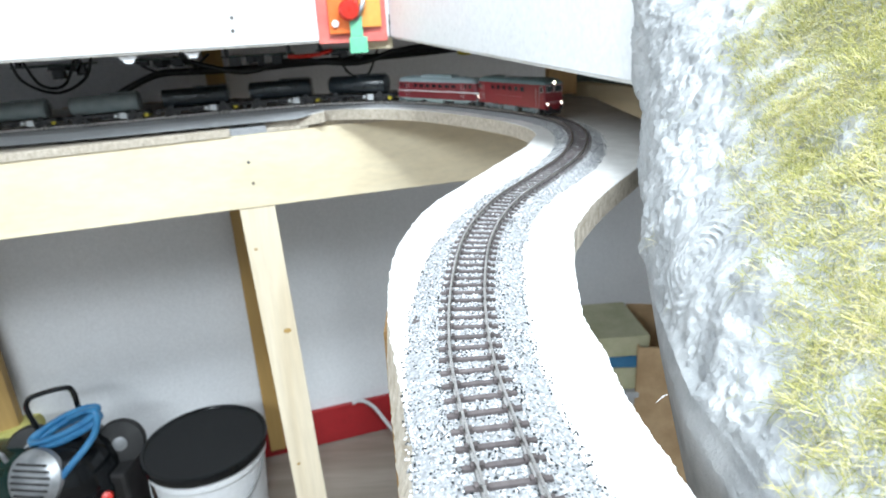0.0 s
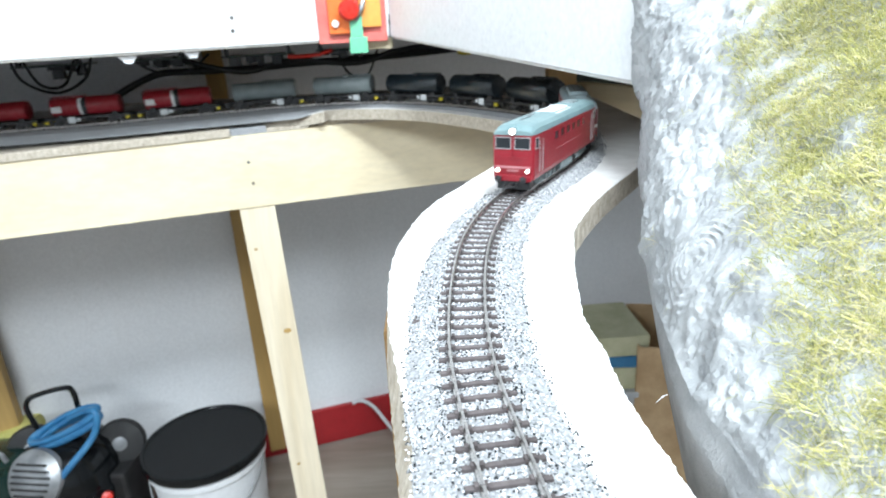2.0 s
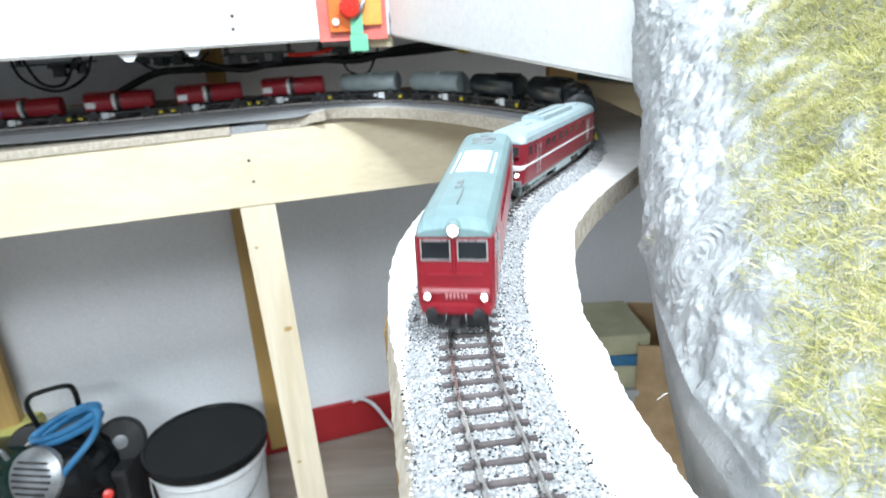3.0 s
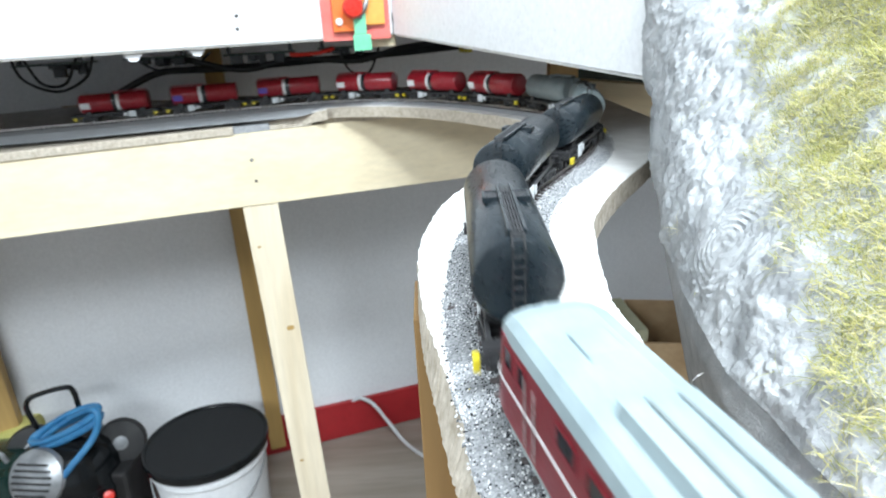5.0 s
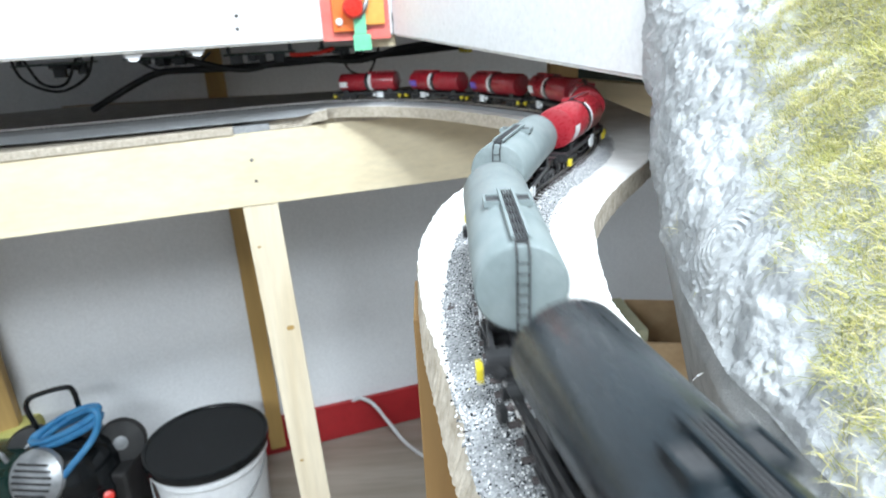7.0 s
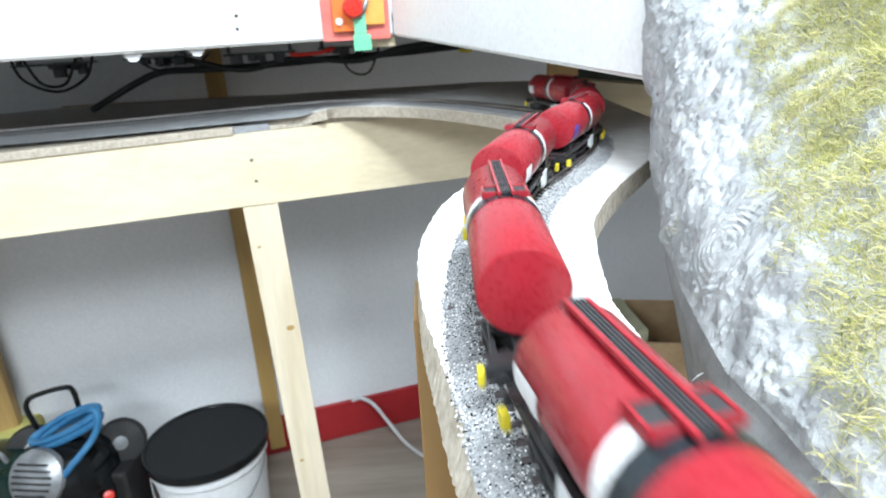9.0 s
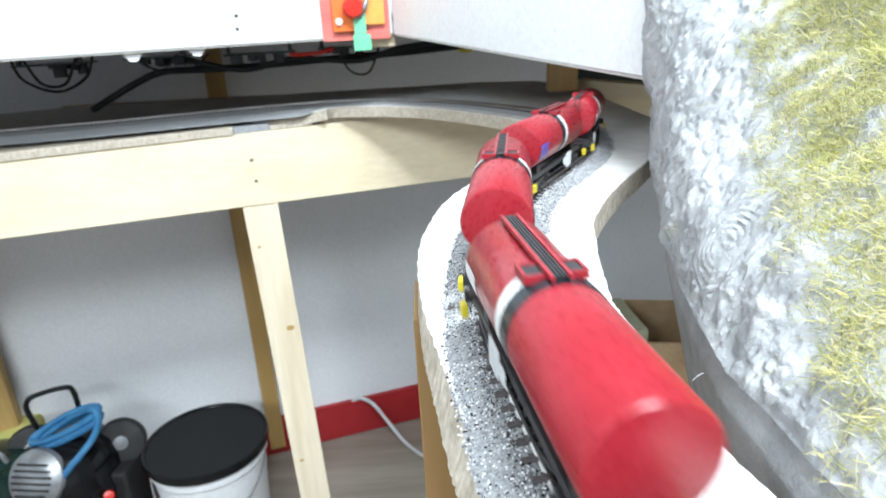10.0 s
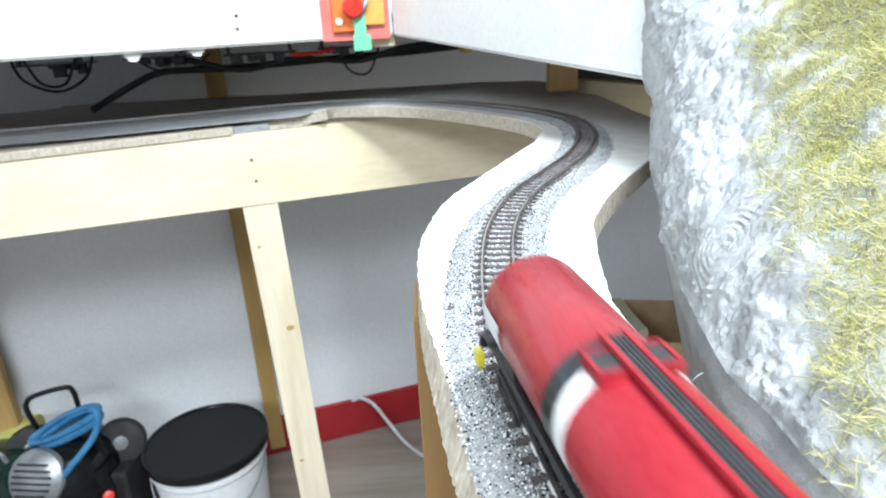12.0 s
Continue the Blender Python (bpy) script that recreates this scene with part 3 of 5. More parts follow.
M_GRATE = material("dark_walkway_grating", (0.018, 0.019, 0.022), (0.06, 0.062, 0.066), 900, 0.6, bump=0.5, dist=0.0003)
M_WHITE = material("white_print", (0.75, 0.75, 0.75), (0.85, 0.85, 0.85), 60, 0.45, bump=0.0)
M_PURPLE = material("violet_print", (0.10, 0.06, 0.36), (0.15, 0.09, 0.45), 60, 0.45, bump=0.0)
M_YELLOW = material("yellow_plastic", (0.58, 0.46, 0.02), (0.70, 0.58, 0.03), 60, 0.45, bump=0.0)
M_GREY_PLATE = material("light_grey_plate", (0.60, 0.63, 0.64), (0.74, 0.76, 0.77), 90, 0.5, bump=0.05)
M_PINK = material("faded_pink_stripe", (0.40, 0.15, 0.16), (0.48, 0.21, 0.22), 90, 0.5, bump=0.0)
M_GLASS = material("dark_cab_glass", (0.01, 0.012, 0.015), (0.03, 0.035, 0.04), 40, 0.06, bump=0.0)
M_CHROME = material("silver_window_frame", (0.5, 0.5, 0.5), (0.65, 0.65, 0.65), 90, 0.3, metal=0.7, bump=0.0)
M_LAMP = glow("warm_headlight", (1.0, 0.94, 0.80), 7.0)
M_DIM = glow("dim_yellow_lamp", (0.9, 0.75, 0.25), 0.5)

LOCO, SECOND, PITCH, GAP = 0.1480, 0.1650, 0.1229, 0.003
# the train's front along the line, metres beyond the near end, by time
FRONT = [(0.0, 0.5755), (1.5, 0.3151), (2.5, 0.1480), (3.2, 0.0320), (4.8, -0.2565), (5.5, -0.3870), (6.5, -0.5745), (7.5, -0.7595), (9.0, -1.0375), (9.5, -1.1322), (10.0, -1.2277), (10.5, -1.3260), (11.0, -1.4240),
         (11.5, -1.5240), (12.0, -1.6250)]


def front_at(t):
    """Smooth run through the rows of FRONT."""
    ts, ss = [a for a, b in FRONT], [b for a, b in FRONT]
    w = [(d, math.exp(-(d / 0.25) ** 2)) for d in (-0.4, -0.3, -0.2, -0.1, 0, 0.1, 0.2, 0.3, 0.4)]

    def raw(t):
        if t < ts[0]:
            return ss[0] + (t - ts[0]) * (ss[1] - ss[0]) / (ts[1] - ts[0])
        if t > ts[-1]:
            return ss[-1] + (t - ts[-1]) * (ss[-1] - ss[-2]) / (ts[-1] - ts[-2])
        return float(np.interp(t, ts, ss))
    return sum(raw(t + d) * k for d, k in w) / sum(k for d, k in w)


def axis_pose(a, b):
    d = (a - b).normalized()
    side = Vector((-d.y, d.x, 0)).normalized()
    up = d.cross(side)
    o = (a + b) / 2
    return Matrix(((d.x, side.x, up.x, o.x), (d.y, side.y, up.y, o.y), (d.z, side.z, up.z, o.z), (0, 0, 0, 1)))


def vehicle_pose(s_mid, half):
    return axis_pose(on_line(s_mid - half), on_line(s_mid + half))


VEHICLES = []      # object, distance of its middle behind the front, half its bogie distance, bogies, turned round


def loft(bm, sections, mat=0, cap=True):
    """sections: (x, [(y, z), ...]); joins them with quads, open along the last edge."""
    rows = [[bm.verts.new((x, y, z)) for y, z in sec] for x, sec in sections]
    for a, b in zip(rows, rows[1:]):
        for j in range(len(a) - 1):
            bm.faces.new((a[j], a[j + 1], b[j + 1], b[j])).material_index = mat
        bm.faces.new((a[-1], a[0], b[0], b[-1])).material_index = mat
    if cap:
        bm.faces.new(list(reversed(rows[0]))).material_index = mat
        bm.faces.new(rows[-1]).material_index = mat
    return rows


def cyl(bm, a, b, r, n=10, mat=0):
    tube(bm, [a, b], r, n, mat)


def wheelset(parent, x, r, mat):
    bm = bmesh.new()
    for s in (-1, 1):
        lathe(bm, [(r * 0.3, -0.0004), (r, -0.0006), (r, 0.0010), (r * 1.14, 0.0011), (r * 1.14, 0.0016), (r * 0.3, 0.0016)], 18,
              Matrix.Translation((x, s * GAUGE / 2, r)) @ pose(0, 0, 0, 90 * s, 0, 0))
    cyl(bm, (x, -GAUGE / 2, r), (x, GAUGE / 2, r), 0.0007, 6)
    return part("wheelset", bm, mat, parent)


def bogie(parent, x, axles, half, r, mat, name="bogie"):
    """A truck with side frames, springs, axle boxes and wheelsets."""
    bm = bmesh.new()
    w = 0.0088
    ax0, ax1 = axles[0] - half, axles[-1] + half
    for s in (-1, 1):
        box(bm, ax0, ax1, s * w - 0.0008, s * w + 0.0008, r + 0.0008, r + 0.0034, bevel=0.0003)
        for a in axles:
            box(bm, a - 0.0016, a + 0.0016, s * w - 0.0012, s * w + 0.0014, r - 0.0014, r + 0.0018, bevel=0.0003)
        for a, b in zip(axles, axles[1:]):
            m = (a + b) / 2
            for k in (-1, 0, 1):
                cyl(bm, (m + k * 0.0016, s * (w + 0.0006), r - 0.0010), (m + k * 0.0016, s * (w + 0.0006), r + 0.0026), 0.0006, 6)
            box(bm, m - 0.0032, m + 0.0032, s * w - 0.0008, s * w + 0.0012, r - 0.0018, r - 0.0009)
    box(bm, -0.0026, 0.0026, -0.008, 0.008, r + 0.0010, r + 0.0040)
    b = part(name, bm, mat, parent)
    b.matrix_basis = pose(x, 0, 0)
    for a in axles:
        wheelset(b, a, r, M_WHEEL)
    return b


def buffers(parent, x, sgn, z, y, mat):
    for s in (-1, 1):
        bm = bmesh.new()
        cyl(bm, (x, s * y, z), (x + sgn * 0.0028, s * y, z), 0.0008, 8)
        lathe(bm, [(0.0004, 0), (0.0019, 0.0001), (0.0019, 0.0006), (0.0004, 0.0009)], 14, Matrix.Translation((x + sgn * 0.0028, s * y, z)) @ pose(0, 0, 0, 0, 90 * sgn, 0))
        part("buffer", bm, mat, parent)


def coupler(parent, x, sgn):
    bm = bmesh.new()
    box(bm, min(x, x + sgn * 0.006), max(x, x + sgn * 0.006), -0.0011, 0.0011, 0.0040, 0.0058)
    tube(bm, [(x + sgn * 0.0035, -0.0034, 0.0050), (x + sgn * 0.0075, -0.0034, 0.0050), (x + sgn * 0.0075, 0.0034, 0.0050), (x + sgn * 0.0035, 0.0034, 0.0050)], 0.00035, 6)
    part("coupling", bm, M_FRAME, parent)


def tank_wagon(paint, banded, mark):
    ob = empty("tank_wagon")
    TL, R, zc = 0.0925, 0.0128, 0.0255
    h = TL / 2
    prof = [(0.0004, -h), (R * 0.35, -h + 0.0001), (R * 0.75, -h + 0.0005), (R * 0.95, -h + 0.0010), (R, -h + 0.0019)]
    body = prof + [(r, -z) for r, z in reversed(prof)]
    bm = bmesh.new()
    lathe(bm, body, 40, pose(0, 0, zc, 0, 90, 0))
    part("tank", bm, paint, ob, smooth=True)
    lift = 0.00018
    for x0, x1, mat, nm in ((-0.0085, -0.0040, M_WHITE, "white_band"), (-0.0040, 0.0020, M_TANK_BLACK, "black_band")) if banded else ():
        bm = bmesh.new()
        lathe(bm, [(R - 0.0004, x0), (R + lift, x0), (R + lift, x1), (R - 0.0004, x1)], 40, pose(0, 0, zc, 0, 90, 0), cap=False)
        part(nm, bm, mat, ob, smooth=False)
    # walkway over the rear half, with its cross platform at the middle
    dark = M_GRATE
    bm = bmesh.new()
    top = zc + R
    for x in (-0.044, -0.036, -0.028, -0.020, -0.012, -0.004):
        box(bm, x - 0.0006, x + 0.0006, -0.0016, 0.0016, top - 0.0006, top + 0.0010)
    walkway = part("walkway", bm, dark, ob)
    for k in range(4):
        y = -0.00128 + k * 0.00085
        part("slat", one_box(-h + 0.003, 0.0005, y - 0.00026, y + 0.00026, top + 0.0010, top + 0.0014), dark, walkway)
    for s in (-1, 1):
        bm = bmesh.new()
        box(bm, -h + 0.003, 0.0015, s * 0.0022 - 0.0005, s * 0.0022 + 0.0005, top + 0.0006, top + 0.0018, bevel=0.0002)
        part("walkway_edge", bm, paint, ob)
    for s in (-1, 1):
        bm = bmesh.new()
        y0, y1 = (0.0026, 0.0072) if s > 0 else (-0.0072, -0.0026)
        vs = box(bm, -0.0092, -0.0028, y0, y1, top - 0.0002, top + 0.0004)
        part("platform", bm, dark, ob)
        bm = bmesh.new()
        for x in (-0.0097, -0.0025):
            box(bm, x - 0.0004, x + 0.0004, y0 - 0.0004, y1 + 0.0004, top - 0.0012, top + 0.0008)
        box(bm, -0.0097, -0.0025, (y1 if s > 0 else y0) - 0.0004, (y1 if s > 0 else y0) + 0.0004, top - 0.0014, top + 0.0008)
        part("platform_rim", bm, paint, ob)
    # end ladder over the rear dome and a handrail down it
    bm = bmesh.new()
    for s in (-1, 1):
        tube(bm, [(-h + 0.002, s * 0.0016, top + 0.001), (-h - 0.0014, s * 0.0016, top - 0.002), (-h - 0.0016, s * 0.0016, 0.011)], 0.00028, 6)
    for k in range(8):
        z = 0.013 + k * 0.0030
        cyl(bm, (-h - 0.0016, -0.0016, z), (-h - 0.0016, 0.0016, z), 0.00022, 5)
    part("ladder", bm, M_FRAME, ob)
    # side print
    a0, a1 = math.radians(192), math.radians(216)
    for side, x0, x1 in ((0, -0.044, -0.031), (1, 0.031, 0.044)):
        bm = bmesh.new()
        rows = []
        for k in range(7):
            a = a0 + (a1 - a0) * k / 6
            y, z = math.cos(a) * (R + 0.0002), zc - math.sin(a) * (R + 0.0002) - 0.004
            z = zc + math.sin(math.radians(8) - (a - a0) * 1.6) * (R + 0.0002)
            y = -math.cos(math.radians(8) - (a - a0) * 1.6) * (R + 0.0002)
            rows.append([bm.verts.new((x, y * (1 - 2 * side), z)) for x in (x0, x1)])
        for p, q in zip(rows, rows[1:]):
            bm.faces.new((p[0], p[1], q[1], q[0]))
        if mark is not None:
            part("side_label", bm, mark, ob, "plain coloured label on the tank's side")
        else:
            bm.free()
    # underframe
    L = PITCH / 2 - 0.0045
    for s in (-1, 1):
        part("sole_bar", one_box(-L, L, s * 0.0085 - 0.0007, s * 0.0085 + 0.0007, 0.0085, 0.0112, bevel=0.0002), M_FRAME, ob)
    part("centre_sill", one_box(-L, L, -0.003, 0.003, 0.0082, 0.0108, bevel=0.0003), M_FRAME, ob)
    for x in (-0.036, 0.036):
        bm = bmesh.new()
        for s in (-1, 1):
            vs = box(bm, x - 0.0035, x + 0.0035, s * 0.0072 - 0.0018, s * 0.0072 + 0.0018, 0.0108, 0.0155, bevel=0.0003)
        box(bm, x - 0.0035, x + 0.0035, -0.0075, 0.0075, 0.0104, 0.0126)
        part("saddle", bm, M_FRAME, ob)
    for sg in (-1, 1):
        part("buffer_beam", one_box(sg * L - 0.0008, sg * L + 0.0008, -0.0112, 0.0112, 0.0072, 0.0112, bevel=0.0002), M_FRAME, ob)
        part("end_platform", one_box(min(sg * (L - 0.006), sg * L), max(sg * (L - 0.006), sg * L), -0.0105, 0.0105, 0.0113, 0.0118), M_FRAME, ob)
        buffers(ob, sg * L, sg, 0.0092, 0.0073, M_FRAME)
        coupler(ob, sg * (L - 0.003), sg)
        for s in (-1, 1):
            part("corner_step", one_box(min(sg * (L - 0.0055), sg * (L - 0.001)), max(sg * (L - 0.0055), sg * (L - 0.001)), s * 0.0122 - 0.0010, s * 0.0122 + 0.0010, 0.0044, 0.0084, bevel=0.0002),
                 M_YELLOW if (sg < 0 or banded) else M_FRAME, ob, "yellow corner step")
    # brake gear between the bogies, valve plate on the side
    part("brake_cylinder", one_box(-0.006, 0.008, -0.003, 0.003, 0.0040, 0.0082, bevel=0.001), M_FRAME, ob)
    for s in (-1, 1):
        bm = bmesh.new()
        tube(bm, [(-0.024, s * 0.0090, 0.0084), (-0.012, s * 0.0090, 0.0050), (0.012, s * 0.0090, 0.0050), (0.024, s * 0.0090, 0.0084)], 0.0005, 6)
        part("truss_rod", bm, M_FRAME, ob)
        bm = bmesh.new()
        box(bm, -0.0265, -0.0165, s * 0.0102 - 0.0004, s * 0.0102 + 0.0004, 0.0036, 0.0120, bevel=0.0003)
        part("brake_plate", bm, M_GREY_PLATE, ob, "light grey plate on the underframe")
        bm = bmesh.new()
        lathe(bm, [(0.0026, -0.0002), (0.0026, 0.0002)], 18, Matrix.Translation((-0.0120, s * 0.0104, 0.0082)) @ pose(0, 0, 0, 90, 0, 0))
        part("brake_wheel", bm, M_GREY_PLATE, ob)
    bogies = [bogie(ob, sx * 0.036, (-0.0075, 0.0075), 0.0030, 0.0038, M_FRAME) for sx in (1, -1)]
    return ob, bogies


def window(parent, m, w, h, mat_frame, frame_w=0.00045):
    """A glazed window in the plane y-z of m, facing its +x."""
    bm = bmesh.new()
    box(bm, -0.0002, 0.0001, -w / 2, w / 2, -h / 2, h / 2)
    turn(bm, bm.verts[:], m)
    pane = part("window", bm, M_GLASS, parent)
    bm = bmesh.new()
    for y0, y1, z0, z1 in ((-w / 2 - frame_w, -w / 2, -h / 2 - frame_w, h / 2 + frame_w), (w / 2, w / 2 + frame_w, -h / 2 - frame_w, h / 2 + frame_w), (-w / 2, w / 2, h / 2, h / 2 + frame_w), (-w / 2, w / 2, -h / 2 - frame_w, -h / 2)):
        box(bm, -0.0003, 0.0003, y0, y1, z0, z1)
    turn(bm, bm.verts[:], m)
    part("frame", bm, mat_frame, pane)
    return pane


def headlight(parent, x, y, z, r, sgn, lit, name="headlight"):
    bm = bmesh.new()
    lathe(bm, [(r, 0), (r, 0.0006), (r * 0.6, 0.0010), (0.0002, 0.0011)], 14, Matrix.Translation((x, y, z)) @ pose(0, 0, 0, 0, 90 * sgn, 0))
    lens = part(name, bm, M_LAMP if lit else M_DIM, parent, "glowing white headlight" if lit else "")
    bm = bmesh.new()
    lathe(bm, [(r * 1.3, -0.0003), (r * 1.3, 0.0006), (r * 1.02, 0.0006), (r * 1.02, -0.0003)], 14, Matrix.Translation((x, y, z)) @ pose(0, 0, 0, 0, 90 * sgn, 0), cap=False)
    part("bezel", bm, M_CHROME, lens)


def side_m(x, y, z, s):
    return Matrix.Translation((x, y, z)) @ pose(0, 0, 0, 0, 0, 90 * s)


def first_loco():
    """Box-shaped heavy diesel: red body, rounded blue-grey roof, pale hatch."""
    ob = empty("locomotive")
    h = LOCO / 2 - 0.0035
    W = 0.0121

    def low(w, drop=0.0):
        return [(-w * 0.97, 0.0078), (-w, 0.0100), (-w, 0.0314), (-w * 0.985, 0.0322), (w * 0.985, 0.0322), (w, 0.0314), (w, 0.0100), (w * 0.97, 0.0078)]

    bm = bmesh.new()
    loft(bm, [(-h, low(W * 0.93)), (-h + 0.0015, low(W)), (h - 0.0015, low(W)), (h, low(W * 0.93))])
    part("body", bm, M_RED, ob)

    def crown(w, top):
        return [(-w, 0.0323), (-w * 0.95, 0.0323 + (top - 0.0323) * 0.45), (-w * 0.80, 0.0323 + (top - 0.0323) * 0.75), (-w * 0.5, 0.0323 + (top - 0.0323) * 0.94), (0, top),
                (w * 0.5, 0.0323 + (top - 0.0323) * 0.94), (w * 0.80, 0.0323 + (top - 0.0323) * 0.75), (w * 0.95, 0.0323 + (top - 0.0323) * 0.45), (w, 0.0323)]

    bm = bmesh.new()
    loft(bm, [(-h - 0.0002, crown(W * 0.92, 0.0348)), (-h + 0.004, crown(W * 0.99, 0.0376)), (-h + 0.011, crown(W, 0.0387)), (h - 0.011, crown(W, 0.0387)), (h - 0.004, crown(W * 0.99, 0.0376)), (h + 0.0004, crown(W * 0.92, 0.0348))])
    part("roof", bm, M_ROOF, ob)
    bm = bmesh.new()
    loft(bm, [(x, [(y, 0.0391 - (y / W) ** 2 * 0.0032) for y in (-0.0080, -0.005, 0, 0.005, 0.0080)] + [(0.0080, 0.0365), (-0.0080, 0.0365)]) for x in (-0.018, 0.016)])
    hatch = part("roof_hatch", bm, M_PALE, ob, "pale roof hatch")
    part("rib", one_box(-0.015, -0.0142, -0.0055, 0.0055, 0.0387, 0.0394), M_PALE, hatch)
    for x, y, a, b in ((0.0330, -0.0020, 0.0016, 0.0011), (0.0385, -0.0020, 0.0016, 0.0011), (0.0290, 0.0050, 0.0022, 0.0008), (0.0500, 0.0, 0.0090, 0.0003), (-0.044, 0.0, 0.0016, 0.0055), (-0.050, 0.0, 0.0012, 0.0020)):
        part("vent", one_box(x - a, x + a, y - b, y + b, 0.0365 if abs(y) > 0.004 else 0.0376, 0.0394 if abs(y) < 0.004 else 0.0382, bevel=0.0002), M_GEAR, ob)
    part("vent", one_box(-0.040, -0.034, -0.0045, 0.0045, 0.0374, 0.0392, bevel=0.0003), M_GEAR, ob)
    for sg in (1, -1):
        fx = sg * h
        rot = pose(0, 0, 0) if sg > 0 else pose(0, 0, 0, 0, 0, 180)
        for s in (-1, 1):
            window(ob, Matrix.Translation((fx, s * 0.0056, 0.0279)) @ rot, 0.0084, 0.0058, M_CHROME)
            headlight(ob, fx + sg * 0.0004, s * 0.0088, 0.0128, 0.0010, sg, sg > 0)
        headlight(ob, fx + sg * 0.0004, 0, 0.0344, 0.0016, sg, sg > 0)
        bm = bmesh.new()
        lathe(bm, [(0.0026, -0.009), (0.0026, 0.0002), (0.0021, 0.0005), (0.0021, -0.0003)], 18, Matrix.Translation((fx, 0, 0.0344)) @ pose(0, 0, 0, 0, 90 * sg, 0), cap=False)
        part("lamp_housing", bm, M_ROOF, ob, smooth=True)
        part("stripe", one_box(min(fx - sg * 0.0003, fx + sg * 0.0003), max(fx - sg * 0.0003, fx + sg * 0.0003), -0.0104, 0.0104, 0.0140, 0.0152), M_PINK, ob, "faded pink stripe")
        for k in range(6):
            y = -0.0032 + k * 0.0012
            part("number_bar", one_box(min(fx, fx + sg * 0.0005), max(fx, fx + sg * 0.0005), y, y + 0.0007, 0.0122, 0.0134), M_PINK, ob)
        part("buffer_beam", one_box(min(fx - sg * 0.001, fx + sg * 0.0008), max(fx - sg * 0.001, fx + sg * 0.0008), -0.0108, 0.0108, 0.0068, 0.0100, bevel=0.0003), M_RED, ob)
        buffers(ob, fx + sg * 0.0008, sg, 0.0086, 0.0073, M_FRAME)
        bm = bmesh.new()
        for s in (-1, 1):
            tube(bm, bend([(fx + sg * 0.0010, s * 0.0030, 0.0072), (fx + sg * 0.0026, s * 0.0032, 0.0056), (fx + sg * 0.0018, s * 0.0034, 0.0036)], 4), 0.0004, 6)
        part("brake_hose", bm, M_FRAME, ob)
        coupler(ob, fx - sg * 0.001, sg)
        part("rail_guard", one_box(min(fx - sg * 0.003, fx - sg * 0.001), max(fx - sg * 0.003, fx - sg * 0.001), -0.0098, 0.0098, 0.0018, 0.0062, bevel=0.0004), M_FRAME, ob)
        bm = bmesh.new()
        cyl(bm, (fx + sg * 0.0006, 0, 0.0196), (fx + sg * 0.0006, 0, 0.0318), 0.00025, 6)
        cyl(bm, (fx + sg * 0.0008, -0.0085, 0.0205), (fx + sg * 0.0008, 0.0085, 0.0205), 0.0002, 6)
        part("handrail", bm, M_RED, ob)
    for s in (-1, 1):
        for sg in (1, -1):
            window(ob, side_m(sg * (h - 0.0055), s * W, 0.0275, s), 0.0040, 0.0052, M_CHROME)
            bm = bmesh.new()
            for x in (0.0095, 0.0150):
                cyl(bm, (sg * (h - x), s * (W + 0.0005), 0.0105), (sg * (h - x), s * (W + 0.0005), 0.0290), 0.00022, 6)
            part("handrail", bm, M_CHROME, ob)
            part("cab_door", one_box(*sorted((sg * (h - 0.0146), sg * (h - 0.0100))), s * W - 0.0001, s * W + 0.0001, 0.0095, 0.0308), M_RED, ob)
        for k in range(6):
            x = -0.034 + k * 0.0125
            window(ob, side_m(x, s * W, 0.0268, s), 0.0070, 0.0046, M_RED)
        for k in range(8):
            x = -0.030 + k * 0.0078
            part("number_bar", one_box(x, x + 0.0046, s * W - 0.0002, s * W + 0.0002, 0.0182, 0.0186), M_PINK, ob, "small pale marking")
        part("fuel_tank", one_box(-0.013, 0.013, min(s * 0.006, s * 0.0112), max(s * 0.006, s * 0.0112), 0.0022, 0.0076, bevel=0.0008), M_GEAR, ob, "grey fuel tank below the frame")
    part("frame", one_box(-h + 0.002, h - 0.002, -0.0095, 0.0095, 0.0062, 0.0080), M_FRAME, ob)
    bogies = [bogie(ob, sx * 0.040, (-0.0150, 0.0, 0.0150), 0.0040, 0.0042, M_GEAR) for sx in (1, -1)]
    return ob, bogies


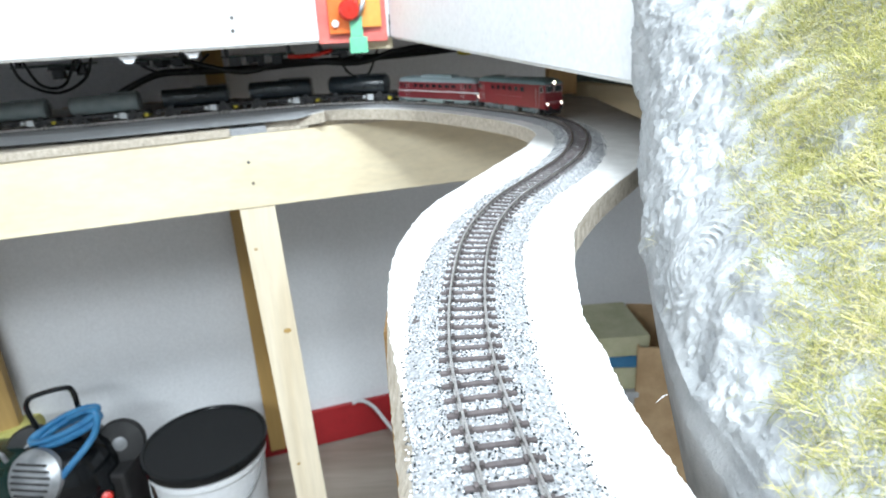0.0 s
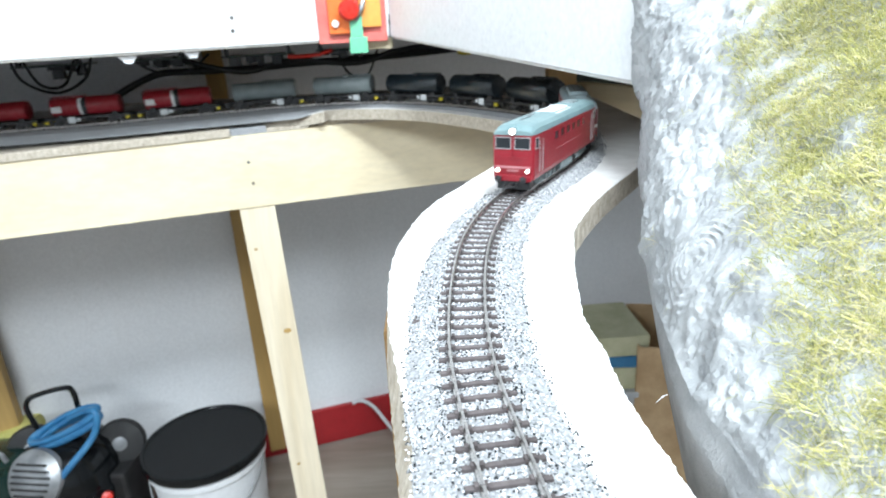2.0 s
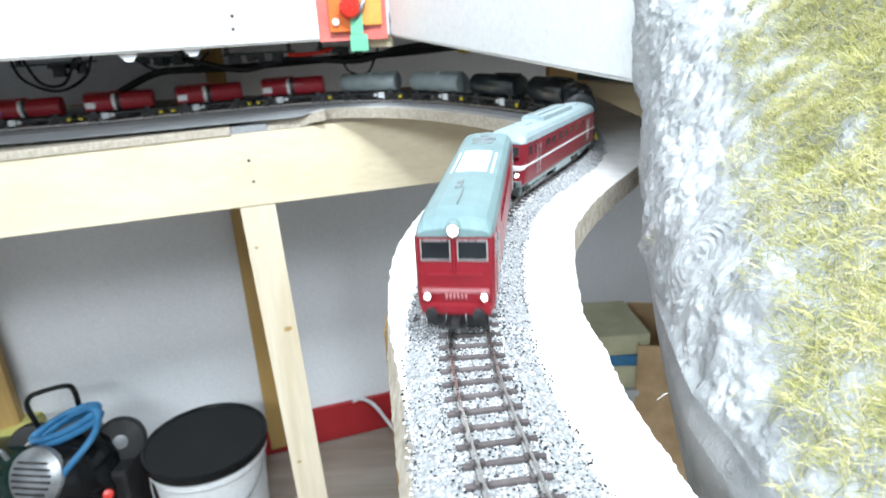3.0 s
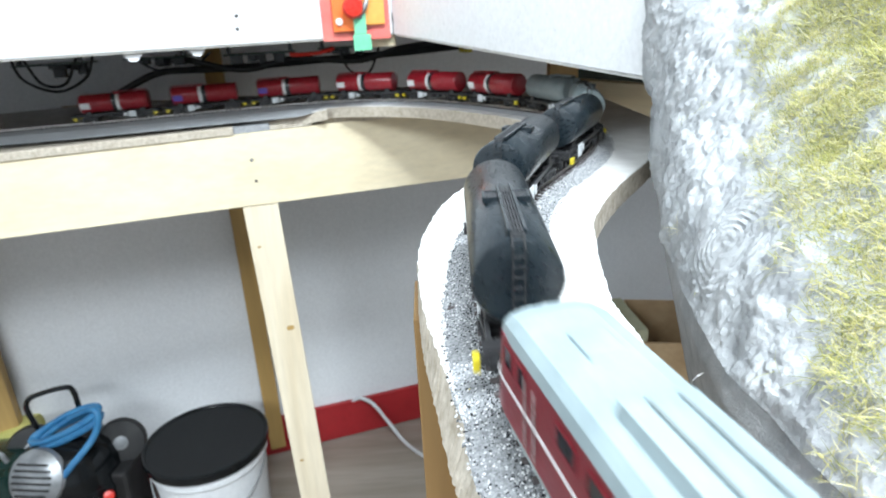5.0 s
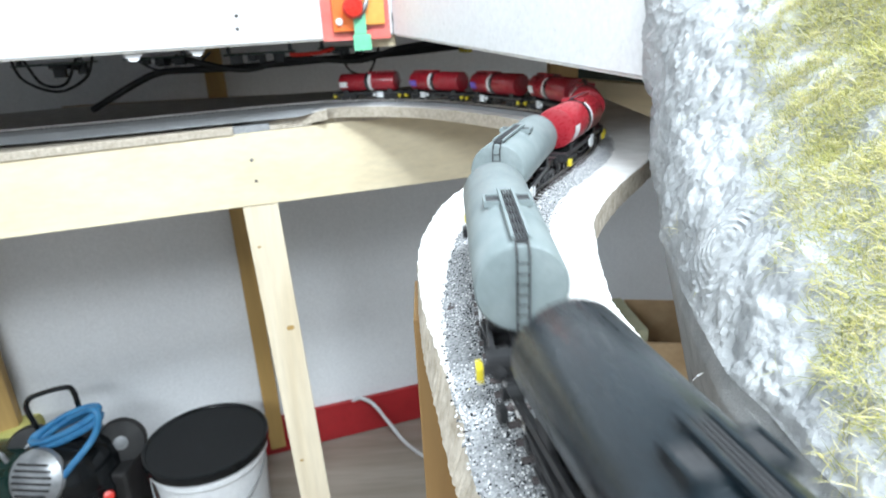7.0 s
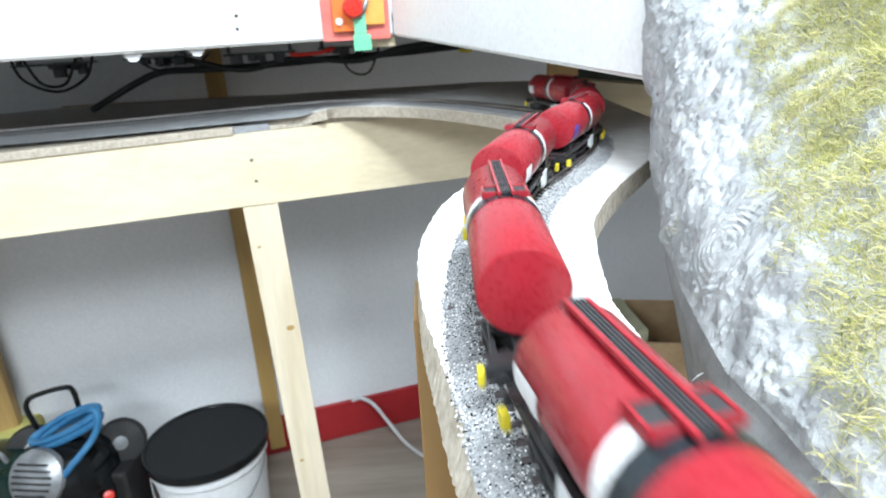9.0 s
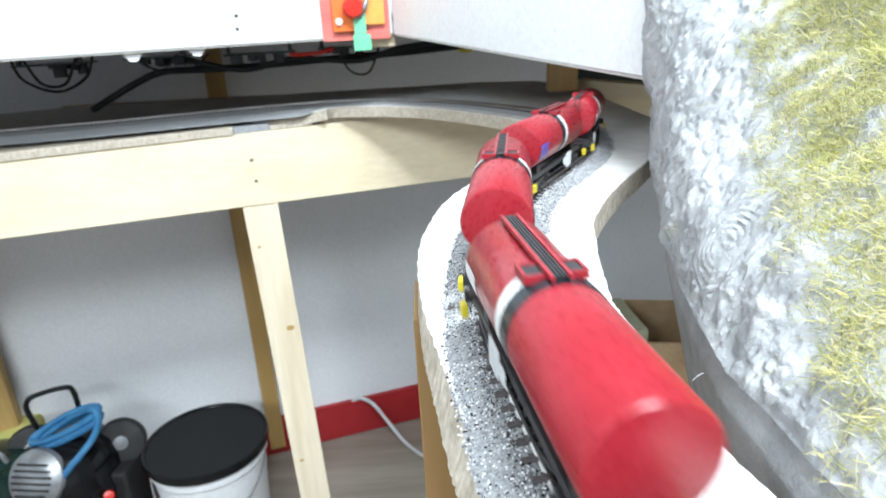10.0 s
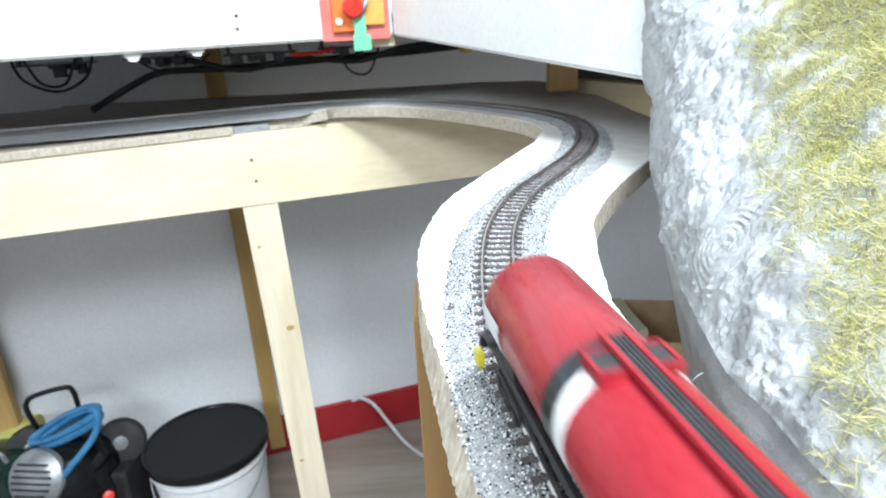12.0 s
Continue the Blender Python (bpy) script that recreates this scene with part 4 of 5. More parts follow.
def second_loco():
    """Rounded diesel: wine-red body with a white stripe, sloping fronts, pale roof with a raised middle."""
    ob = empty("locomotive")
    h = SECOND / 2 - 0.0035
    W = 0.0117

    def low(w, z0, z1):
        return [(-w * 0.96, z0), (-w, z0 + 0.0015), (-w, z1), (w, z1), (w, z0 + 0.0015), (w * 0.96, z0)]

    def hull(z0, z1, lean):
        return [(-h + lean * 0.2, low(W * 0.80, z0, z1)), (-h + 0.003 + lean * 0.2, low(W * 0.96, z0, z1)), (-h + 0.007, low(W, z0, z1)), (h - 0.007, low(W, z0, z1)), (h - 0.003 - lean * 0.2, low(W * 0.96, z0, z1)), (h - lean * 0.2, low(W * 0.80, z0, z1))]

    bm = bmesh.new()
    rows = loft(bm, hull(0.0070, 0.0288, 0))
    for v in bm.verts:
        if v.co.z > 0.02:
            k = (v.co.z - 0.02) / 0.0088
            v.co.x -= math.copysign(0.0034 * k, v.co.x) * (abs(v.co.x) > h - 0.0065)
    part("body", bm, M_WINE, ob)
    bm = bmesh.new()
    loft(bm, [(x, [(y * 1.012, z) for y, z in low(w, 0.0152, 0.0176)]) for x, w in ((-h - 0.0002, W * 0.80), (-h + 0.003, W * 0.965), (-h + 0.007, W), (h - 0.007, W), (h - 0.003, W * 0.965), (h + 0.0002, W * 0.80))])
    part("stripe", bm, M_WHITE, ob, "white stripe round the body")

    def crown(w, top):
        b = 0.0286
        return [(-w, b), (-w * 0.96, b + (top - b) * 0.42), (-w * 0.82, b + (top - b) * 0.74), (-w * 0.5, b + (top - b) * 0.94), (0, top), (w * 0.5, b + (top - b) * 0.94), (w * 0.82, b + (top - b) * 0.74), (w * 0.96, b + (top - b) * 0.42), (w, b)]

    bm = bmesh.new()
    e = h - 0.0030
    loft(bm, [(-e, crown(W * 0.80, 0.0302)), (-e + 0.003, crown(W * 0.97, 0.0336)), (-e + 0.010, crown(W * 1.01, 0.0354)), (e - 0.010, crown(W * 1.01, 0.0354)), (e - 0.003, crown(W * 0.97, 0.0336)), (e, crown(W * 0.80, 0.0302))])
    part("roof", bm, M_ROOF_PALE, ob, "pale blue-grey roof")
    bm = bmesh.new()
    loft(bm, [(x, [(-0.0072, 0.0335), (-0.0066, 0.0372), (0, 0.0380), (0.0066, 0.0372), (0.0072, 0.0335)]) for x in (-0.030, 0.030)])
    hump = part("roof_hatch", bm, M_ROOF_PALE, ob)
    part("rib", one_box(-0.028, 0.028, -0.0030, -0.0024, 0.0374, 0.0382), M_GEAR, hump)
    part("rib", one_box(-0.028, 0.028, 0.0024, 0.0030, 0.0374, 0.0382), M_GEAR, hump)
    for x in (-0.050, 0.046):
        part("vent", one_box(x - 0.005, x + 0.005, -0.004, 0.004, 0.0340, 0.0360, bevel=0.0006), M_ROOF_PALE, ob)
    for sg in (1, -1):
        rot = pose(0, 0, 0) if sg > 0 else pose(0, 0, 0, 0, 0, 180)
        for s in (-1, 1):
            window(ob, Matrix.Translation((sg * (h - 0.0020), s * 0.0047, 0.0248)) @ rot @ pose(0, 0, 0, 0, -21, 6 * s), 0.0072, 0.0048, M_WINE)
            headlight(ob, sg * (h - 0.0012), s * 0.0079, 0.0125, 0.0011, sg, sg > 0)
        headlight(ob, sg * (h - 0.0034), 0, 0.0306, 0.0012, sg, sg > 0)
        fx = sg * h
        part("buffer_beam", one_box(*sorted((fx - sg * 0.0028, fx + sg * 0.0006)), -0.0102, 0.0102, 0.0062, 0.0096, bevel=0.0004), M_GEAR, ob)
        buffers(ob, fx + sg * 0.0006, sg, 0.0084, 0.0073, M_FRAME)
        coupler(ob, fx - sg * 0.001, sg)
        part("rail_guard", one_box(*sorted((fx - sg * 0.004, fx - sg * 0.002)), -0.0098, 0.0098, 0.0016, 0.0062, bevel=0.0004), M_GEAR, ob)
    for s in (-1, 1):
        for sg in (1, -1):
            window(ob, side_m(sg * (h - 0.0115), s * W, 0.0244, s), 0.0048, 0.0048, M_WINE)
            window(ob, side_m(sg * (h - 0.0195), s * W, 0.0244, s), 0.0036, 0.0048, M_WINE)
            bm = bmesh.new()
            for x in (0.0225, 0.0275):
                cyl(bm, (sg * (h - x), s * (W + 0.0005), 0.0100), (sg * (h - x), s * (W + 0.0005), 0.0260), 0.0002, 6)
            part("handrail", bm, M_CHROME, ob)
        for k in range(7):
            window(ob, side_m(-0.0375 + k * 0.0125, s * W, 0.0240, s), 0.0078, 0.0040, M_WINE)
        part("fuel_tank", one_box(-0.016, 0.016, min(s * 0.006, s * 0.0112), max(s * 0.006, s * 0.0112), 0.0022, 0.0072, bevel=0.0008), M_GEAR_PALE, ob, "pale grey-green fuel tank")
        part("skirt", one_box(-h + 0.010, h - 0.010, s * 0.0104 - 0.0006, s * 0.0104 + 0.0006, 0.0054, 0.0078), M_GEAR_PALE, ob)
    part("frame", one_box(-h + 0.004, h - 0.004, -0.0092, 0.0092, 0.0056, 0.0072), M_GEAR_PALE, ob)
    bogies = [bogie(ob, sx * 0.048, (-0.0125, 0.0, 0.0125), 0.0040, 0.0042, M_GEAR_PALE) for sx in (1, -1)]
    return ob, bogies


_l, _b = first_loco()
VEHICLES.append((tagged(_l, "red model diesel locomotive with blue-grey roof and lit headlights", "locomotive"), LOCO / 2, 0.040, _b, False))
_l, _b = second_loco()
VEHICLES.append((tagged(_l, "wine-red model diesel locomotive with white stripe and pale roof", "locomotive"), LOCO + GAP + SECOND / 2, 0.048, _b, False))
_at = LOCO + GAP + SECOND + GAP
for paint, word, banded, marks in ((M_TANK_BLACK, "glossy black", False, (None, None, None)), (M_TANK_GREY, "dull grey", False, (None, None)),
                                   (M_TANK_RED, "bright red", True, (M_WHITE, M_WHITE, M_WHITE, M_PURPLE, M_PURPLE, M_WHITE))):
    made = {}
    for mark in marks:
        if mark not in made:
            w, bg = tank_wagon(paint, banded, mark)
            extra = " with top walkway" if not banded else " with white-black band and walkway"
            tagged(w, word + " model tank wagon" + extra, "tank wagon", group="tank wagons of the train")
            made[mark] = w
        else:
            w = copy_thing(made[mark], Matrix.Identity(4))
            bg = [c for c in w.children if c.name.startswith("bogie")]
            bg.sort(key=lambda c: -c.location.x)
        VEHICLES.append((w, _at + PITCH / 2, 0.036, bg, len(VEHICLES) == 12 or not marks[0]))
        _at += PITCH

# ---- things under and around the deck ----
M_BLUE = material("blue_hose_rubber", (0.015, 0.11, 0.26), (0.04, 0.20, 0.38), 30, 0.4, bump=0.05)
M_SILVER = material("brushed_aluminium", (0.18, 0.19, 0.20), (0.40, 0.41, 0.42), 25, 0.35, metal=0.6, bump=0.08)
M_GREENCAN = material("dark_green_plastic", (0.006, 0.02, 0.017), (0.015, 0.04, 0.035), 20, 0.15, bump=0.03)
M_YELLOW_BAG = material("pale_yellow_bag", (0.42, 0.40, 0.10), (0.58, 0.54, 0.20), 25, 0.6, bump=0.2)
M_REDKNOB = material("red_plastic", (0.55, 0.02, 0.012), (0.68, 0.035, 0.02), 30, 0.3, bump=0.02)
M_ORANGE = material("orange_plastic", (0.80, 0.17, 0.04), (0.90, 0.24, 0.06), 20, 0.35, bump=0.02)
M_ORANGE_LIGHT = material("light_orange_plastic", (0.88, 0.36, 0.08), (0.95, 0.44, 0.12), 20, 0.35, bump=0.02)
M_RED_ACRYL = material("red_acrylic_rim", (0.75, 0.16, 0.14), (0.85, 0.26, 0.22), 20, 0.2, bump=0.0)
M_MINT = material("mint_green_plastic", (0.16, 0.55, 0.33), (0.24, 0.66, 0.42), 20, 0.35, bump=0.02)
M_PCB = material("dark_green_circuit_board", (0.006, 0.022, 0.014), (0.014, 0.045, 0.028), 60, 0.4, bump=0.1)
M_CARD = material("brown_cardboard", (0.42, 0.28, 0.15), (0.58, 0.41, 0.24), 20, 0.85, bump=0.1)
M_PALEBOX = material("pale_olive_carton", (0.42, 0.42, 0.26), (0.56, 0.55, 0.38), 20, 0.7, bump=0.1)
M_GREYBOX = material("grey_plastic_crate", (0.42, 0.44, 0.47), (0.54, 0.56, 0.58), 20, 0.5, bump=0.05)
M_CABLE = material("grey_cable_sheath", (0.55, 0.56, 0.57), (0.66, 0.67, 0.68), 40, 0.5, bump=0.02)
M_DARKGREEN = material("dark_green_board", (0.012, 0.02, 0.012), (0.03, 0.045, 0.03), 25, 0.7, bump=0.1)
M_SCREW = material("dark_screw_steel", (0.10, 0.10, 0.10), (0.22, 0.21, 0.20), 300, 0.4, metal=0.9, bump=0.0)
M_BROWNEDGE = material("brown_beam_paint", (0.20, 0.11, 0.03), (0.32, 0.18, 0.05), 14, 0.6, bump=0.1)


def bucket():
    ob = empty("paint_bucket", pose(-0.526, 1.088, ZF))
    tagged(ob, "white plastic bucket with glossy black lid on the floor", "bucket")
    bm = bmesh.new()
    lathe(bm, [(0.098, 0.0), (0.102, 0.004), (0.116, 0.20), (0.121, 0.201), (0.121, 0.214), (0.117, 0.216), (0.118, 0.232), (0.113, 0.232), (0.100, 0.008)], 48)
    part("body", bm, M_BUCKET, ob, smooth=True)
    bm = bmesh.new()
    lathe(bm, [(0.1265, 0.222), (0.128, 0.2265), (0.128, 0.2385), (0.1265, 0.2410), (0.1215, 0.2410), (0.1195, 0.2375), (0.110, 0.2362), (0.0004, 0.2360)], 56)
    part("lid", bm, M_BLACK, ob, "glossy black lid", smooth=True)
    bm = bmesh.new()
    pts = [(0.121 * math.cos(a), 0.121 * math.sin(a) - 0.010 * math.sin(a), 0.205 - 0.085 * math.sin(a)) for a in [math.pi + math.pi * k / 20 for k in range(21)]]
    pts = [(x, y - 0.006, 0.205 - 0.10 * abs(math.sin(math.pi * k / 20))) for k, (x, y, z) in enumerate(pts)]
    tube(bm, pts, 0.002, 6)
    part("handle", bm, M_SILVER, ob)
    return ob


bucket()


def cleaner():
    """Workshop vacuum: dark drum, silver motor head, wheels, carrying bar."""
    ob = empty("workshop_vacuum", pose(-0.81, 1.07, ZF))
    tagged(ob, "black and silver workshop vacuum cleaner with carrying bar", "vacuum cleaner")
    bm = bmesh.new()
    lathe(bm, [(0.085, 0.03), (0.095, 0.05), (0.10, 0.15), (0.104, 0.17), (0.098, 0.185)], 36)
    part("drum", bm, M_BLACK, ob, smooth=True)
    bm = bmesh.new()
    lathe(bm, [(0.100, 0.186), (0.098, 0.215), (0.082, 0.255), (0.050, 0.278), (0.0005, 0.284)], 36)
    part("motor_head", bm, M_BLACK, ob, smooth=True)
    bm = bmesh.new()
    lathe(bm, [(0.054, -0.012), (0.060, -0.006), (0.058, 0.006), (0.048, 0.013), (0.030, 0.017), (0.0004, 0.019)], 32, pose(-0.02, -0.075, 0.235, 62, 0, -8))
    part("motor_cover", bm, M_SILVER, ob, "silver round motor cover", smooth=True)
    for k in range(6):
        y = -0.030 + k * 0.012
        half = 0.9 * math.sqrt(max(0.0, 0.046 ** 2 - y * y))
        slot = part("vent_slot", one_box(-half, half, y - 0.0018, y + 0.0018, 0.004, 0.0195, bevel=0.0005), M_RUBBER, ob)
        slot.matrix_basis = pose(-0.02, -0.075, 0.235, 62, 0, -8)
    for x, y, s in ((0.095, 0.035, 1), (-0.09, 0.03, -1)):
        w = bmesh.new()
        lathe(w, [(0.030, -0.016), (0.046, -0.014), (0.050, -0.006), (0.050, 0.006), (0.046, 0.014), (0.030, 0.016)], 28, pose(x, y, 0.232, 70, 0, 20))
        wheel = part("wheel", w, M_RUBBER, ob, smooth=True)
        w = bmesh.new()
        lathe(w, [(0.0295, -0.013), (0.0295, 0.013), (0.010, 0.017), (0.0004, 0.017)], 22, pose(x, y, 0.232, 70, 0, 20))
        part("hub", w, M_SILVER, wheel, smooth=True)
    bm = bmesh.new()
    tube(bm, bend([(-0.066, 0.03, 0.27), (-0.078, 0.03, 0.326), (-0.070, 0.03, 0.350), (-0.045, 0.03, 0.363), (0.012, 0.03, 0.376), (0.028, 0.03, 0.366), (0.030, 0.03, 0.325), (0.033, 0.03, 0.27)], 6), 0.0055, 8)
    part("handle", bm, M_BLACK, ob, "black carrying bar", smooth=True)
    bm = bmesh.new()
    lathe(bm, [(0.010, 0), (0.0115, 0.006), (0.010, 0.014), (0.0004, 0.016)], 18, pose(0.098, -0.055, 0.168, 60, 0, 20))
    part("switch_knob", bm, M_REDKNOB, ob, "red switch knob", smooth=True)
    bm = bmesh.new()
    lathe(bm, [(0.0004, 0), (0.006, 0.001), (0.006, 0.005), (0.0004, 0.006)], 14, pose(0.052, -0.098, 0.176, 80, 0, 10))
    part("lock_stud", bm, M_SILVER, ob, smooth=True)
    for k in range(4):
        a = math.radians(45 + 90 * k)
        bm = bmesh.new()
        lathe(bm, [(0.0004, -0.012), (0.016, -0.008), (0.016, 0.008), (0.0004, 0.012)], 16, pose(0.085 * math.cos(a), 0.085 * math.sin(a), 0.018, 90, 0, 0))
        part("castor", bm, M_RUBBER, ob, smooth=True)
    part("filter_box", one_box(0.055, 0.125, -0.03, 0.05, 0.06, 0.20, bevel=0.01), M_RUBBER, ob)
    part("base", one_box(-0.09, 0.12, -0.07, 0.07, 0.022, 0.05, bevel=0.006), M_BLACK, ob)
    return ob


cleaner()


def hose():
    bm = bmesh.new()
    c = Vector((-0.790, 1.060, -0.640))
    rng = random.Random(5)
    pts = []
    for k in range(150):
        a = k / 150 * 2 * math.pi * 4.2 + 0.6
        r = 1 + 0.10 * math.sin(a * 0.37)
        pts.append((c.x + 0.070 * r * math.cos(a), c.y + 0.022 * r * math.sin(a), c.z - 0.004 + 0.030 * math.cos(a) + 0.009 * math.sin(a) + 0.009 * math.sin(a * 0.24)))
    end = bend([pts[-1], (-0.716, 1.05, -0.600), (-0.722, 1.035, -0.650), (-0.780, 0.99, -0.715), (-0.845, 0.97, -0.80), (-0.87, 0.95, -0.90), (-0.82, 0.90, -0.943)], 10)
    tube(bm, [Vector(p) for p in pts] + end[1:], 0.0068, 8)
    ob = part("air_hose", bm, M_BLUE, smooth=True)
    return tagged(ob, "coiled bright blue air hose lying on the vacuum", "hose")


hose()


def canister():
    ob = empty("storage_canister", pose(-0.965, 1.06, ZF))
    tagged(ob, "glossy dark green plastic container with rounded lid", "container")
    bm = bmesh.new()
    lathe(bm, [(0.075, 0), (0.082, 0.01), (0.088, 0.19), (0.083, 0.20)], 32)
    part("body", bm, M_GREENCAN, ob, smooth=True)
    bm = bmesh.new()
    lathe(bm, [(0.092, 0.195), (0.093, 0.215), (0.086, 0.235), (0.05, 0.248), (0.0004, 0.252)], 32)
    part("lid", bm, M_GREENCAN, ob, smooth=True)
    bm = bmesh.new()
    tube(bm, bend([(-0.05, -0.02, 0.245), (-0.035, -0.02, 0.268), (0.035, -0.02, 0.268), (0.05, -0.02, 0.245)], 6), 0.005, 8)
    part("handle", bm, M_SILVER, ob, smooth=True)


canister()


def bag():
    bm = bmesh.new()
    box(bm, -0.09, 0.09, -0.05, 0.05, 0, 0.26, bevel=0.02)
    bmesh.ops.subdivide_edges(bm, edges=bm.edges[:], cuts=2, use_grid_fill=True)
    for v in bm.verts:
        v.co += noise.noise_vector(v.co * 22) * 0.010 * (v.co.z / 0.2)
        v.co.z = max(0, v.co.z)
    ob = part("paper_bag", bm, M_YELLOW_BAG, smooth=True)
    ob.matrix_basis = pose(-1.02, 1.165, ZF, 0, 0, 12)
    tagged(ob, "crumpled pale yellow paper bag by the wall", "bag")


bag()


def cable():
    bm = bmesh.new()
    tube(bm, bend([(-0.262, 1.398, -0.846), (-0.238, 1.395, -0.838), (-0.205, 1.385, -0.853), (-0.170, 1.372, -0.90), (-0.130, 1.345, -0.944), (-0.070, 1.275, -0.9475), (0.03, 1.19, -0.9475), (0.2, 1.16, -0.9475)], 10), 0.0048, 8)
    tagged(part("mains_cable", bm, M_CABLE, smooth=True), "light grey mains cable drooping over the skirting", "cable")


cable()


def near_leg():
    ob = empty("table_leg")
    tagged(ob, "pine leg under the winding trackbed, shaded brown in its colour", "leg")
    # the deck's shade on the post is painted in by its darker pine
    part("post", one_box(-0.0260, 0.0160, 0.222, 0.264, ZF, -0.0225, bevel=0.0008), M_LEG, ob)


near_leg()


def cartons():
    ob = empty("cardboard_box", pose(0.550, 1.235, ZF, 0, 0, -10))
    tagged(ob, "open brown cardboard box standing on the floor", "box")
    w, d, h, t = 0.125, 0.11, 0.375, 0.004
    for nm, b in (("side_wall", (-w, -w + t, -d, d)), ("side_wall", (w - t, w, -d, d)), ("end_wall", (-w + t, w - t, -d, -d + t)), ("end_wall", (-w + t, w - t, d - t, d))):
        part(nm, one_box(b[0], b[1], b[2], b[3], 0, h, bevel=0.0008), M_CARD, ob)
    part("bottom", one_box(-w + t, w - t, -d + t, d - t, 0.0, 0.004), M_CARD, ob)
    part("hand_hole", one_box(-w - 0.0006, -w + 0.0002, -0.032, 0.0, h - 0.075, h - 0.05, bevel=0.0002), M_BLACK, ob)
    ob2 = empty("storage_crate", pose(0.370, 1.240, ZF, 0, 0, 4))
    tagged(ob2, "grey plastic crate holding pale cartons", "crate")
    part("tub", one_box(-0.13, 0.04, -0.09, 0.09, 0, 0.255, bevel=0.006), M_GREYBOX, ob2)
    part("rim", one_box(-0.136, 0.046, -0.096, 0.096, 0.248, 0.264, bevel=0.003), M_GREYBOX, ob2)
    c = one_box(-0.12, 0.06, -0.085, 0.085, 0.0, 0.055, bevel=0.002)
    k = part("carton", c, M_PALEBOX)
    k.matrix_basis = pose(0.350, 1.240, ZF + 0.266, 0, 0, 2)
    tagged(k, "pale olive carton stacked on the crate", "carton")
    c = one_box(-0.09, 0.09, -0.08, 0.08, 0.0, 0.026, bevel=0.002)
    k = part("tool_case", c, M_BLUE)
    k.matrix_basis = pose(0.340, 1.240, ZF + 0.3215, 0, 0, -4)
    tagged(k, "flat bright blue plastic case on the carton", "case")
    c = one_box(-0.10, 0.095, -0.085, 0.085, 0.0, 0.048, bevel=0.002)
    k = part("carton", c, M_PALEBOX)
    k.matrix_basis = pose(0.337, 1.242, ZF + 0.3480, 0, 0, 3)
    tagged(k, "pale olive carton lying on the blue case", "carton")


cartons()


def panel_m(a, up, out):
    """On the long fascia panel: a metres from the corner, height, distance before its face."""
    d = Vector((0.9541, 0.2994, 0))
    n = Vector((0.2994, -0.9541, 0))
    p = Vector((-0.0555, 0.8457, 0)) + d * a + n * out
    return Matrix(((d.x, n.x, 0, p.x), (d.y, n.y, 0, p.y), (0, 0, 1, up), (0, 0, 0, 1)))


def switch_box():
    ob = empty("switch_box", panel_m(-0.0480, 0.0820, 0.0005) @ Matrix.Scale(1.1, 4))
    tagged(ob, "orange and red control box with round red button on the fascia", "switch box")
    part("back_plate", one_box(-0.040, 0.040, 0.0, 0.003, -0.004, 0.080, bevel=0.001), M_RED_ACRYL, ob, "translucent red rim plate")
    part("face", one_box(-0.028, 0.004, 0.003, 0.010, 0.006, 0.076, bevel=0.0015), M_ORANGE, ob)
    part("face", one_box(0.008, 0.033, 0.003, 0.009, 0.012, 0.076, bevel=0.0015), M_ORANGE_LIGHT, ob, "lighter orange cover")
    bm = bmesh.new()
    lathe(bm, [(0.0075, 0), (0.0082, 0.004), (0.0112, 0.006), (0.0118, 0.010), (0.0095, 0.0135), (0.0004, 0.0145)], 24, pose(-0.0060, 0.010, 0.031, -90, 0, 0))
    part("push_button", bm, M_REDKNOB, ob, "round red push button", smooth=True)
    bm = bmesh.new()
    lathe(bm, [(0.004, 0), (0.004, 0.003), (0.0004, 0.004)], 16, pose(-0.0215, 0.010, 0.017, -90, 0, 0))
    part("screw_cap", bm, M_WHITE, ob, smooth=True)
    bm = bmesh.new()
    tube(bm, bend([(0.001, 0.013, 0.020), (0.009, 0.016, 0.033), (0.012, 0.013, 0.045), (0.006, 0.010, 0.060)], 5), 0.0030, 8)
    part("lever", bm, M_SILVER, ob, smooth=True)


switch_box()


def tag():
    ob = empty("plastic_clip", panel_m(-0.0446, 0.0646, 0.013) @ Matrix.Scale(1.1, 4))
    tagged(ob, "mint green plastic clip hanging below the control box", "clip")
    part("plate", one_box(-0.0105, 0.0105, 0, 0.003, 0, 0.018, bevel=0.001), M_MINT, ob)
    part("stem", one_box(-0.0085, 0.0060, 0, 0.003, 0.018, 0.046, bevel=0.001), M_MINT, ob)
    bm = bmesh.new()
    cyl(bm, (-0.003, 0.001, 0.034), (-0.003, -0.0125, 0.034), 0.002, 8)
    part("pin", bm, M_SILVER, ob)
    k = part("wood_block", one_box(-0.017, 0.017, 0, 0.012, 0, 0.013, bevel=0.001), M_PINE)
    k.matrix_basis = panel_m(-0.0127, 0.0672, -0.024) @ Matrix.Scale(1.1, 4)
    tagged(k, "small raw wood block under the fascia corner", "block")


tag()


